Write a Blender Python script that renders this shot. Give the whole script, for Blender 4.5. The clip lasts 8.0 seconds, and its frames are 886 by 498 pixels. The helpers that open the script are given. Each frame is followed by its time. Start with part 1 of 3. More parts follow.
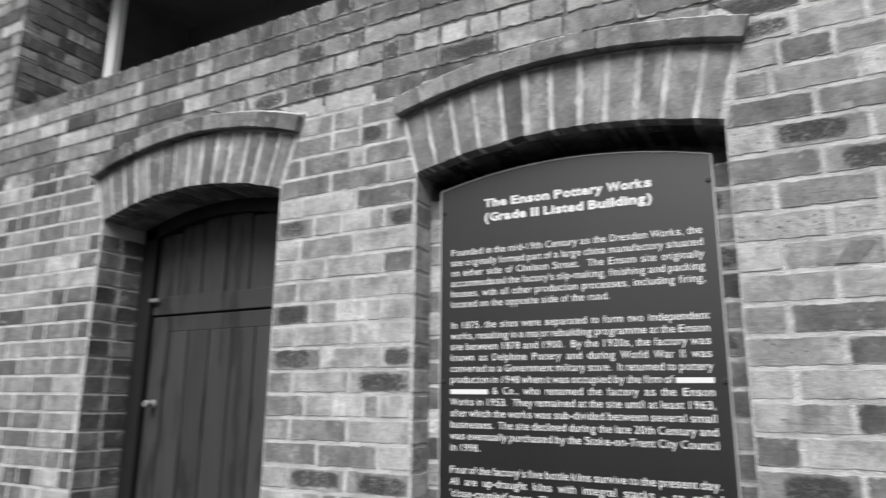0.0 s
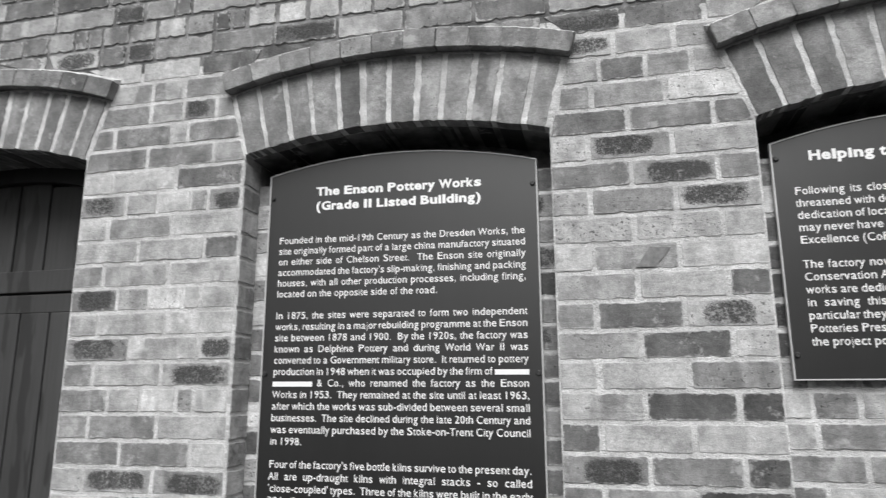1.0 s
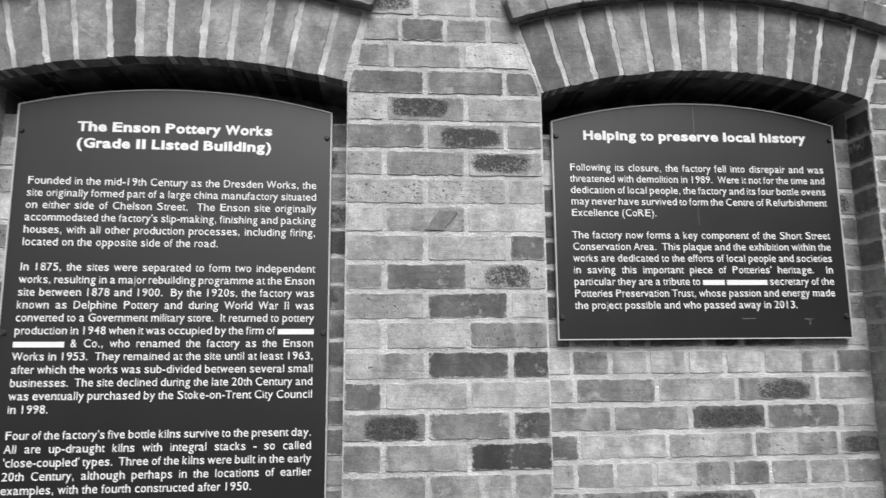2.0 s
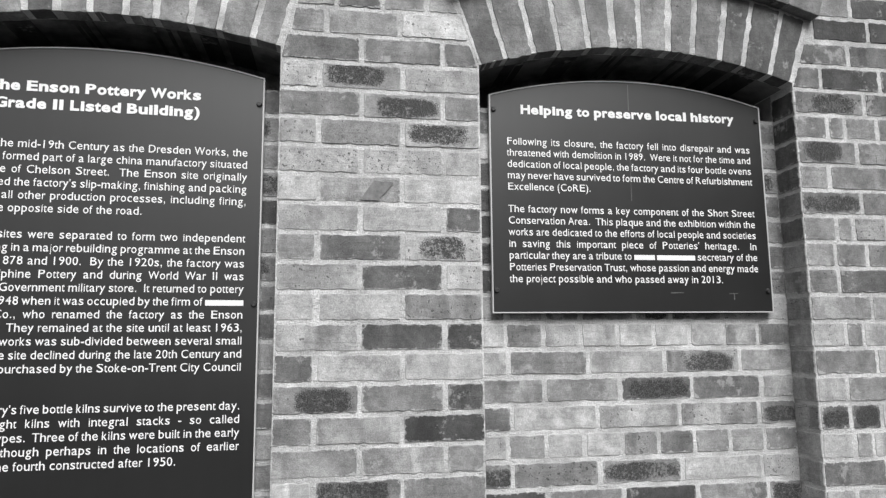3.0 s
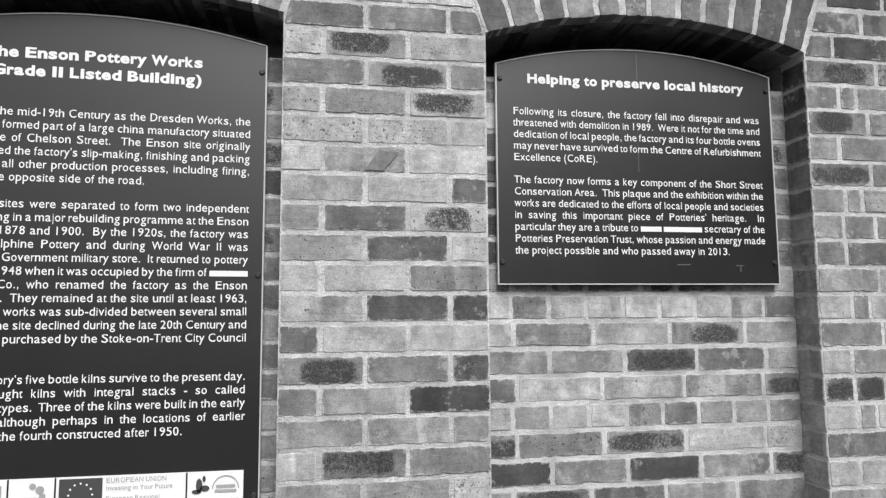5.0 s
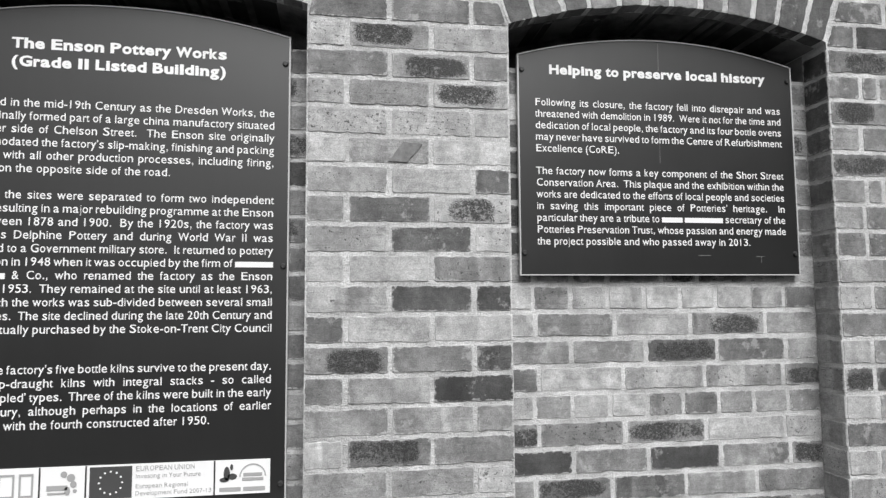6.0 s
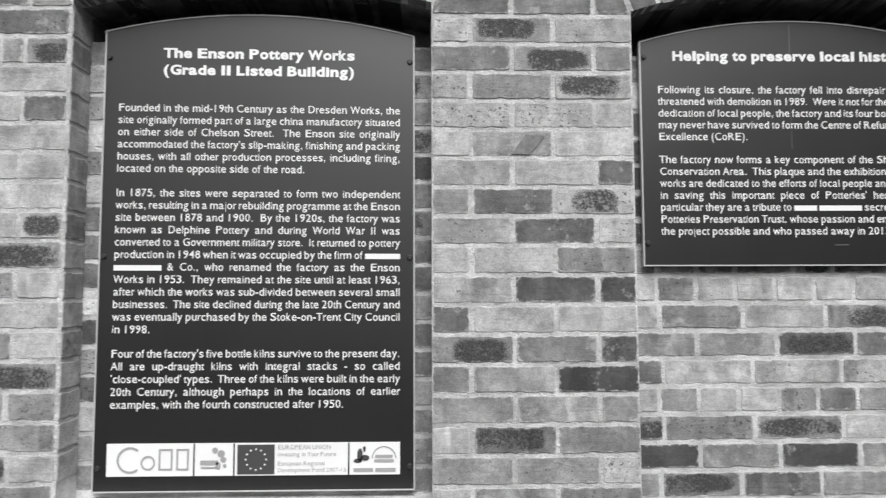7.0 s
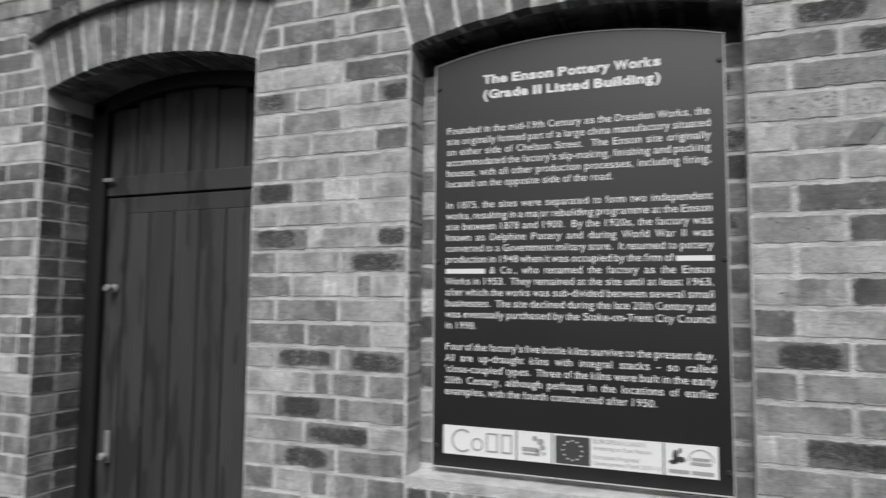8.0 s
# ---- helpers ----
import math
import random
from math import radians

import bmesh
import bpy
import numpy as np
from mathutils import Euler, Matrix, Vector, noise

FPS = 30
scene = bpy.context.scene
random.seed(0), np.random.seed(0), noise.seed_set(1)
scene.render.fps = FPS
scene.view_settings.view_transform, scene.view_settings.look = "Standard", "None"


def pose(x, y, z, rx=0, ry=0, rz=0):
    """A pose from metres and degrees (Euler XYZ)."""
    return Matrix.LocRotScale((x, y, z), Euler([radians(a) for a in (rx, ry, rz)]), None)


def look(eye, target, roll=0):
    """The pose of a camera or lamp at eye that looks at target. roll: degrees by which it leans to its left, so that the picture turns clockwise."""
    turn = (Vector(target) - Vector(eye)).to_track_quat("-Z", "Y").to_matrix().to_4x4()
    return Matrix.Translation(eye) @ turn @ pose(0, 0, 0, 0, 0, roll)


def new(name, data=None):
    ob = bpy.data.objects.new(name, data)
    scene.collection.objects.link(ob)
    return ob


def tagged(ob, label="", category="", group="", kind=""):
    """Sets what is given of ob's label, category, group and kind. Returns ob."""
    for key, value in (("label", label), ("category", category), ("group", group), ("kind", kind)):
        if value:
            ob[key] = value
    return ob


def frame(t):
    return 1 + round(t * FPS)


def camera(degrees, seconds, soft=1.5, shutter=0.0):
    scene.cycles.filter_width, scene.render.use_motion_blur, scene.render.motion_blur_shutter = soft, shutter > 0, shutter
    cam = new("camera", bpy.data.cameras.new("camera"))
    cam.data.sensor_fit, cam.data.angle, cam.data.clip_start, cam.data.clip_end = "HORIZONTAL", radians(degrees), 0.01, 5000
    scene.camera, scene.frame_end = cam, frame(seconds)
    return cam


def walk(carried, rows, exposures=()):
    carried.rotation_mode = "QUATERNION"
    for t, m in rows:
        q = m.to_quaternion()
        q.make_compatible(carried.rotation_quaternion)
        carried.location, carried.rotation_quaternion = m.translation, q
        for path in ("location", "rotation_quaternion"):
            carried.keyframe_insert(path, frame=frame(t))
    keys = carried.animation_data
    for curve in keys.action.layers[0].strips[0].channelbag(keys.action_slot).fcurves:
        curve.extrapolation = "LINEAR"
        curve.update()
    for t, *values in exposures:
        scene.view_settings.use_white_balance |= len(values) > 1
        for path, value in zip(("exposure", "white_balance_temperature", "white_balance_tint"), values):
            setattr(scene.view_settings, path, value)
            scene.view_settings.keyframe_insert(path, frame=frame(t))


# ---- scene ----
cam = camera(66.8, 8.0, soft=1.3, shutter=0.27)
PATH = [
    (0, (0.616, -1.879, 1.555), (-0.312, -0.165, 2.002), 0.5),
    (0.4, (0.587, -1.878, 1.57), (0.036, -0.003, 2.003), -0.1),
    (0.5, (0.587, -1.878, 1.57), (0.056, 0.001, 2.002), -0.2),
    (1, (0.598, -1.874, 1.568), (0.146, 0.03, 1.982), -0.2),
    (1.5, (0.592, -1.839, 1.555), (0.587, 0.125, 1.931), -0.4),
    (2, (0.602, -1.827, 1.559), (0.754, 0.143, 1.865), -0.5),
    (2.2, (0.604, -1.83, 1.556), (0.836, 0.137, 1.843), -0.5),
    (3.3, (0.631, -1.798, 1.508), (0.953, 0.159, 1.764), -0.5),
    (3.5, (0.624, -1.864, 1.512), (0.938, 0.098, 1.741), -0.5),
    (3.7, (0.622, -1.808, 1.508), (0.937, 0.154, 1.728), -0.4),
    (4, (0.622, -1.783, 1.506), (0.94, 0.179, 1.725), -0.4),
    (5.5, (0.601, -1.788, 1.51), (0.92, 0.179, 1.688), -0.4),
    (6, (0.56, -1.789, 1.512), (0.869, 0.18, 1.675), -0.4),
    (6.5, (0.478, -1.805, 1.515), (0.722, 0.175, 1.658), -0.4),
    (7, (0.465, -1.814, 1.509), (0.509, 0.18, 1.649), -0.2),
    (7.1, (0.458, -1.819, 1.511), (0.463, 0.177, 1.649), -0.2),
    (7.5, (0.42, -1.866, 1.517), (0.191, 0.116, 1.657), -0.1),
    (8, (0.383, -1.924, 1.491), (-0.361, -0.075, 1.65), 0.5),
]
EXPOSURES = [(0.0, 1.22), (0.5, 1.26), (1.0, 1.29), (1.5, 1.32), (2.0, 1.29), (3.5, 1.38), (5.5, 1.3), (6.5, 1.31), (7.0, 1.27), (7.5, 0.93), (8.0, 0.84)]
walk(cam, [(t, look(eye, target, roll)) for t, eye, target, roll in PATH], EXPOSURES)

# ---- world and sun ----
world = bpy.data.worlds.new("sky")
scene.world = world
world.use_nodes = True
wn, wl = world.node_tree.nodes, world.node_tree.links
sky = wn.new("ShaderNodeTexSky")
sky.sky_type, sky.sun_disc = "NISHITA", False
sky.sun_elevation, sky.sun_rotation = radians(49), radians(170)
sky.dust_density = 4.0
grey = wn.new("ShaderNodeRGBToBW")
wl.new(sky.outputs["Color"], grey.inputs["Color"])
wl.new(grey.outputs["Val"], wn["Background"].inputs["Color"])
wn["Background"].inputs["Strength"].default_value = 0.045
sun = new("sun", bpy.data.lights.new("sun", "SUN"))
sun.data.energy, sun.data.angle = 1.55, radians(36)
sun.matrix_world = look((0.7, -4.15, 5.0), (0, 0, 0))


# ---- materials ----
class Nodes:
    """A node material in the making."""

    def __init__(self, name, rough=0.9, metal=0.0):
        self.mat = bpy.data.materials.new(name)
        self.mat.use_nodes = True
        self.t = self.mat.node_tree
        self.b = self.t.nodes["Principled BSDF"]
        self.b.inputs["Roughness"].default_value = rough
        self.b.inputs["Metallic"].default_value = metal

    def add(self, kind, **values):
        n = self.t.nodes.new("ShaderNode" + kind)
        for key, v in values.items():
            if key in ("operation", "blend_type", "data_type", "feature", "clamp", "interpolation_type", "attribute_name"):
                if key == "operation":
                    n.operation = v
                elif key == "blend_type":
                    n.blend_type = v
                elif key == "data_type":
                    n.data_type = v
                elif key == "feature":
                    n.feature = v
                elif key == "clamp":
                    n.use_clamp = v
                elif key == "interpolation_type":
                    n.interpolation_type = v
            else:
                self.put(n.inputs[int(key[1:]) if key[0] == "i" and key[1:].isdigit() else key.replace("_", " ")], v)
        return n

    def put(self, socket, v):
        if isinstance(v, bpy.types.NodeSocket):
            self.t.links.new(v, socket)
        else:
            socket.default_value = v

    def math(self, op, a, b=0.0, c=0.0, clamp=False):
        return self.add("Math", operation=op, i0=a, i1=b, i2=c, clamp=clamp).outputs[0]

    def noise(self, scale, detail=3.0, vector=None, rough=0.55):
        n = self.add("TexNoise", Scale=scale, Detail=detail, Roughness=rough)
        if vector is not None:
            self.t.links.new(vector, n.inputs["Vector"])
        return n.outputs["Fac"]

    def step(self, v, lo, hi):
        n = self.add("MapRange", interpolation_type="SMOOTHSTEP", i1=lo, i2=hi)
        self.t.links.new(v, n.inputs[0])
        return n.outputs[0]

    def mix(self, fac, a, b):
        n = self.add("Mix", data_type="FLOAT", i0=fac, i2=a, i3=b)
        return n.outputs[0]

    def place(self):
        return self.add("NewGeometry").outputs["Position"]

    def grey(self, v):
        """A grey base colour from a value."""
        n = self.add("CombineColor", i0=v, i1=v, i2=v)
        self.put(self.b.inputs["Base Color"], n.outputs[0])

    def bump(self, height, strength=0.4, distance=0.003):
        n = self.add("Bump", Strength=strength, Distance=distance, Height=height)
        self.put(self.b.inputs["Normal"], n.outputs[0])


def brick_material(name, island):
    """Fired brick, monochrome. Single bricks take tone, kiln mark, seed and width from the object's colour; joined ones from the island."""
    n = Nodes(name, 0.92)
    at = n.place()
    if island:
        r = n.add("NewGeometry").outputs["Random Per Island"]
        ramp = n.add("ValToRGB", Fac=r)
        e = ramp.color_ramp.elements
        e[0].position, e[0].color = 0.0, (0.06, 0.06, 0.06, 1)
        e[1].position, e[1].color = 1.0, (0.5, 0.5, 0.5, 1)
        for p, v in ((0.2, 0.14), (0.5, 0.25), (0.8, 0.34)):
            e.new(p).color = (v, v, v, 1)
        tone, mark, seed = ramp.outputs["Color"], 0.0, r
    else:
        info = n.add("ObjectInfo")
        sep = n.add("SeparateColor", i0=info.outputs["Color"])
        tone, mark, seed = sep.outputs[0], sep.outputs[1], sep.outputs[2]
    shift = n.add("VectorMath", operation="ADD", i0=at)
    comb = n.add("CombineXYZ", i0=n.math("MULTIPLY", seed, 37.0), i1=n.math("MULTIPLY", seed, 11.0), i2=n.math("MULTIPLY", seed, 23.0))
    n.t.links.new(comb.outputs[0], shift.inputs[1])
    p = shift.outputs[0]
    axes = n.add("SeparateXYZ", i0=p)

    def stretched(kx, kz, detail, rough=0.55):
        v = n.add("CombineXYZ", i0=n.math("MULTIPLY", axes.outputs[0], kx), i1=n.math("MULTIPLY", axes.outputs[1], kx), i2=n.math("MULTIPLY", axes.outputs[2], kz))
        return n.noise(1.0, detail, v.outputs[0], rough)

    big, mid, fine = n.noise(14, 3, p), n.noise(60, 5, p, 0.7), n.noise(330, 3, p, 0.75)
    # upright zones of the kiln's flashing, then clouds, drag lines and sand grain
    zones = stretched(17.0, 9.0, 1.0, 0.3)
    v = n.math("MULTIPLY", tone, n.mix(n.step(zones, 0.36, 0.64), 0.84, 1.16))
    flash = n.step(stretched(13.0, 2.0, 1.0, 0.3), 0.51, 0.57)
    flash = n.math("MULTIPLY", flash, n.math("GREATER_THAN", n.math("FRACT", n.math("MULTIPLY", seed, 71.0)), 0.72))
    v = n.math("MULTIPLY", v, n.mix(flash, 1.0, 0.72))
    v = n.math("MULTIPLY", v, n.mix(n.step(big, 0.3, 0.7), 0.84, 1.18))
    v = n.math("MULTIPLY", v, n.mix(n.step(mid, 0.3, 0.7), 0.82, 1.16))
    v = n.math("MULTIPLY", v, n.mix(n.step(fine, 0.32, 0.68), 0.76, 1.2))
    drag = n.step(stretched(9.0, 130.0, 4.0, 0.6), 0.54, 0.66)
    v = n.math("MULTIPLY", v, n.mix(drag, 1.0, 0.84))
    # pale bloom and lime smears
    grit = n.noise(420, 2, at, 0.7)
    lime = n.mix(grit, 0.36, 0.58)
    smear = n.step(n.noise(9, 6, at, 0.75), 0.57, 0.64)
    v = n.mix(n.math("MULTIPLY", smear, 0.5), v, lime)
    crumbs = n.noise(130, 4, p, 0.8)
    # small black burnt pits, thick on some bricks
    some = n.math("FRACT", n.math("MULTIPLY", seed, 53.0))
    pit = n.step(n.noise(120, 3, p, 0.6), n.mix(some, 0.59, 0.74), n.mix(some, 0.63, 0.78))
    v = n.mix(n.math("MULTIPLY", pit, 0.75), v, 0.035)
    if not island:
        box_ = n.add("SeparateXYZ", i0=n.add("TexCoord").outputs["Generated"])
        width = info.outputs["Alpha"]
        fromx = n.math("MULTIPLY", n.math("SUBTRACT", 0.5, n.math("ABSOLUTE", n.math("SUBTRACT", box_.outputs[0], 0.5))), width)
        fromz = n.math("MULTIPLY", n.math("SUBTRACT", 0.5, n.math("ABSOLUTE", n.math("SUBTRACT", box_.outputs[2], 0.5))), 0.0685)
        rim = n.math("MULTIPLY", n.math("DIVIDE", n.math("MULTIPLY", fromx, fromz), n.math("ADD", n.math("ADD", fromx, fromz), 0.0005)), 1.25)
        # burnt heart: a ragged dark field inside the face, broken by crumbs
        some2 = n.math("FRACT", n.math("MULTIPLY", seed, 17.0))
        off = n.math("MULTIPLY", n.math("SUBTRACT", some2, 0.5), 0.9)
        ex = n.math("DIVIDE", n.math("ADD", n.math("SUBTRACT", box_.outputs[0], 0.5), n.math("MULTIPLY", off, 0.22)), n.mix(some, 0.30, 0.52))
        ez = n.math("DIVIDE", n.math("SUBTRACT", box_.outputs[2], n.mix(some2, 0.40, 0.58)), n.mix(some, 0.48, 0.34))
        d = n.math("ADD", n.math("POWER", n.math("ABSOLUTE", ex), 4.0), n.math("POWER", n.math("ABSOLUTE", ez), 3.0))
        d = n.math("ADD", d, n.math("ADD", n.math("MULTIPLY", n.math("SUBTRACT", mid, 0.5), 1.6), n.math("ADD", n.math("MULTIPLY", n.math("SUBTRACT", zones, 0.5), 1.6), n.math("MULTIPLY", n.math("SUBTRACT", fine, 0.5), 2.2))))
        blot = n.math("SUBTRACT", 1.0, n.step(d, 0.5, 1.35))
        holes = n.step(n.math("ADD", crumbs, n.math("MULTIPLY", n.math("SUBTRACT", big, 0.5), 0.5)), 0.34, 0.5)
        blot = n.math("MULTIPLY", blot, n.mix(holes, 0.2, 1.0))
        v = n.mix(n.math("MULTIPLY", blot, mark, clamp=True), v, n.mix(n.step(fine, 0.4, 0.7), 0.02, 0.1))
        # mortar dragged over the arrises
        ragged = n.math("ADD", rim, n.math("MULTIPLY", n.math("SUBTRACT", n.noise(48, 6, p, 0.78), 0.5), 0.036))
        over = n.math("SUBTRACT", 1.0, n.step(ragged, 0.0016, 0.0040))
        over = n.math("MULTIPLY", over, n.math("GREATER_THAN", width, 0.01))
        v = n.mix(n.math("MULTIPLY", over, n.mix(some, 0.45, 0.95)), v, lime)
    n.grey(v)
    h = n.math("ADD", n.math("MULTIPLY", mid, 0.9), n.math("MULTIPLY", fine, 0.5))
    n.bump(n.math("SUBTRACT", h, n.math("MULTIPLY", pit, 1.4)), 0.7, 0.004)
    return n.mat


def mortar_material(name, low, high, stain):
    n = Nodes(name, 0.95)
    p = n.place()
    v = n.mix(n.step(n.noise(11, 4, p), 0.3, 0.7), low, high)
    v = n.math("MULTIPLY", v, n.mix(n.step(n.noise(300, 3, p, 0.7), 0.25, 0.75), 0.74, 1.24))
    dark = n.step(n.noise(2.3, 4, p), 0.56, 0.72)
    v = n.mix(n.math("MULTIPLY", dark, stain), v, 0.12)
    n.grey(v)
    n.bump(n.math("ADD", n.noise(70, 4, p), n.math("MULTIPLY", n.noise(330, 2, p), 0.9)), 0.9, 0.006)
    return n.mat


def plain_material(name, value, rough, vary=0.15, scale=8.0, bump=0.0, spec=0.5):
    n = Nodes(name, rough)
    p = n.place()
    v = n.mix(n.noise(scale, 4, p), value * (1 - vary), value * (1 + vary))
    v = n.math("MULTIPLY", v, n.mix(n.noise(scale * 14, 3, p), 1 - vary * 0.5, 1 + vary * 0.5))
    n.grey(v)
    n.b.inputs["Specular IOR Level"].default_value = spec
    if bump:
        n.bump(n.noise(scale * 10, 4, p), bump, 0.002)
    return n.mat


def panel_material():
    """Dark satin plastic sheet with faint dust runs."""
    n = Nodes("dark_satin_sheet", 0.33)
    p = n.place()
    sep = n.add("SeparateXYZ", i0=p)
    runs = n.add("CombineXYZ", i0=n.math("MULTIPLY", sep.outputs[0], 30.0), i2=n.math("MULTIPLY", sep.outputs[2], 1.2))
    dust = n.noise(1.0, 4, runs.outputs[0])
    n.grey(n.mix(dust, 0.006, 0.012))
    n.put(n.b.inputs["Roughness"], n.mix(n.noise(6, 4, p), 0.34, 0.42))
    n.b.inputs["Specular IOR Level"].default_value = 1.0
    return n.mat


def timber_material(name, value):
    """Old dark paint on boards: streaks along the grain."""
    n = Nodes(name, 0.6)
    p = n.place()
    sep = n.add("SeparateXYZ", i0=p)
    grain = n.add("CombineXYZ", i0=n.math("MULTIPLY", sep.outputs[0], 55.0), i1=sep.outputs[1], i2=n.math("MULTIPLY", sep.outputs[2], 2.5))
    g = n.noise(1.0, 5, grain.outputs[0], 0.65)
    v = n.mix(g, value * 0.45, value * 1.55)
    v = n.math("MULTIPLY", v, n.mix(n.add("ObjectInfo").outputs["Random"], 0.85, 1.18))
    long = n.add("CombineXYZ", i0=n.math("MULTIPLY", sep.outputs[0], 16.0), i1=sep.outputs[1], i2=n.math("MULTIPLY", sep.outputs[2], 1.9))
    wear = n.step(n.noise(1.0, 3, long.outputs[0]), 0.54, 0.57)
    v = n.mix(n.math("MULTIPLY", wear, 0.8), v, value * 0.4)
    n.grey(v)
    n.bump(g, 0.35, 0.002)
    return n.mat


M_BRICK = brick_material("fired_brick", False)
M_BRICKS = brick_material("fired_brick_far", True)
M_MORTAR = mortar_material("lime_mortar", 0.44, 0.71, 0.25)
# weathered mortar; in the arch hollows and soffits its darkness stands for shade
M_OLD_AND_SHADE = mortar_material("weathered_dark_mortar", 0.08, 0.3, 0.6)
M_PALE = mortar_material("pale_arch_mortar", 0.42, 0.78, 0.3)
M_PANEL = panel_material()
M_WHITE = plain_material("white_print", 0.82, 0.5, 0.03)
M_RIM = plain_material("pale_sheet_edge", 0.5, 0.4, 0.1)
M_SCORCH = plain_material("scorched_clay", 0.19, 0.92, 0.6, 60, 0.5)
M_SCREW = plain_material("dull_steel", 0.03, 0.5, 0.2, 30)
M_GREYPRINT = plain_material("grey_print", 0.35, 0.5, 0.05)
M_SCUFF = plain_material("dusty_scuff", 0.13, 0.7, 0.3, 20)
M_DARKPRINT = plain_material("dark_print", 0.06, 0.5, 0.05)
M_DOOR = timber_material("dark_painted_boards", 0.042)
# dark frame paint; its near-black also holds the head's and grooves' shade
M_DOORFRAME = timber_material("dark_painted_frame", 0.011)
M_BRASS = plain_material("worn_pale_metal", 0.24, 0.35, 0.2, 40)
M_POST = plain_material("white_paint", 0.78, 0.55, 0.08, 10, 0.1)
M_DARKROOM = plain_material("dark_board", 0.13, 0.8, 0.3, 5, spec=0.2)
M_GROUND = plain_material("worn_asphalt", 0.038, 0.9, 0.3, 6, 0.4)
M_RENDER = plain_material("grey_render", 0.1, 0.9, 0.2, 3, 0.3)

# ---- building blocks ----
rng = random.Random(7)


def mesh_of(name, verts, faces, material):
    me = bpy.data.meshes.new(name)
    me.from_pydata(verts, [], faces)
    bm = bmesh.new()
    bm.from_mesh(me)
    bmesh.ops.recalc_face_normals(bm, faces=bm.faces)
    bm.to_mesh(me)
    bm.free()
    me.materials.append(material)
    return me


def part(name, me, parent, label="", at=(0, 0, 0)):
    ob = new(name, me)
    ob.parent = parent
    ob.location = at
    return tagged(ob, label)


def prism(outline, y0, y1):
    """Vertices and faces of an outline of (x, z) pulled from y0 to y1."""
    n = len(outline)
    verts = [(x, y0, z) for x, z in outline] + [(x, y1, z) for x, z in outline]
    faces = [list(range(n)), list(range(2 * n - 1, n - 1, -1))]
    faces += [[i, (i + 1) % n, n + (i + 1) % n, n + i] for i in range(n)]
    return verts, faces


def joined(pieces):
    verts, faces = [], []
    for v, f in pieces:
        k = len(verts)
        verts += v
        faces += [[i + k for i in face] for face in f]
    return verts, faces


def box(x0, x1, y0, y1, z0, z1):
    return prism([(x0, z0), (x1, z0), (x1, z1), (x0, z1)], y0, y1)


def soft_box(name, x0, x1, y0, y1, z0, z1, material, bevel=0.004):
    """A box with rounded edges."""
    me = mesh_of(name, *box(x0, x1, y0, y1, z0, z1), material)
    bm = bmesh.new()
    bm.from_mesh(me)
    bmesh.ops.bevel(bm, geom=bm.edges[:], offset=bevel, segments=2, affect="EDGES", profile=0.6)
    bm.to_mesh(me)
    bm.free()
    return me


def rough_block(corners, depth, seed, chip=0.0030, edge=0.0013):
    """A worn brick about its own middle: four (x, z) corners anticlockwise, from y 0 back to depth, with uneven rounded edges."""
    r = random.Random(seed)
    outline = []
    for i in range(4):
        (ax, az), (bx, bz) = corners[i], corners[(i + 1) % 4]
        length = math.hypot(bx - ax, bz - az)
        if length < 0.004:
            continue
        nx, nz = -(bz - az) / length, (bx - ax) / length
        steps = max(3, min(14, round(length / 0.014)))
        c = min(0.0035, length * 0.2)
        for s in range(steps + 1):
            u = c + (length - 2 * c) * s / steps
            j = (r.random() ** 3 * 1.5 - 0.25) * chip * min(1.0, 0.15 + min(s, steps - s) * 0.45)
            outline.append((ax + (bx - ax) * u / length + nx * j, az + (bz - az) * u / length + nz * j))
    n = len(outline)
    cx, cz = sum(p[0] for p in outline) / n, sum(p[1] for p in outline) / n

    def ring(inset, y, wobble=0.0):
        out = []
        for x, z in outline:
            d = math.hypot(x - cx, z - cz)
            k = 1 - inset / d
            out.append((cx + (x - cx) * k, y + r.uniform(-wobble, wobble), cz + (z - cz) * k))
        return out

    verts = ring(edge * 1.3, 0.0, 0.0006) + ring(edge * 0.3, edge * 0.5, 0.0006) + ring(0.0, edge * 1.5) + ring(0.0, depth)
    faces = [list(range(n))]
    for k in range(3):
        faces += [[k * n + i, k * n + (i + 1) % n, (k + 1) * n + (i + 1) % n, (k + 1) * n + i] for i in range(n)]
    return verts, faces


COURSE, JOINT, DATUM = 0.080, 0.0130, 1.80
TONES = (0.04, 0.075, 0.115, 0.16, 0.215, 0.28, 0.36, 0.43, 0.50, 0.59)
WIDTHS = {"h": 0.117, "s": 0.235, "q": 0.062, "t": 0.176}
shared = {}


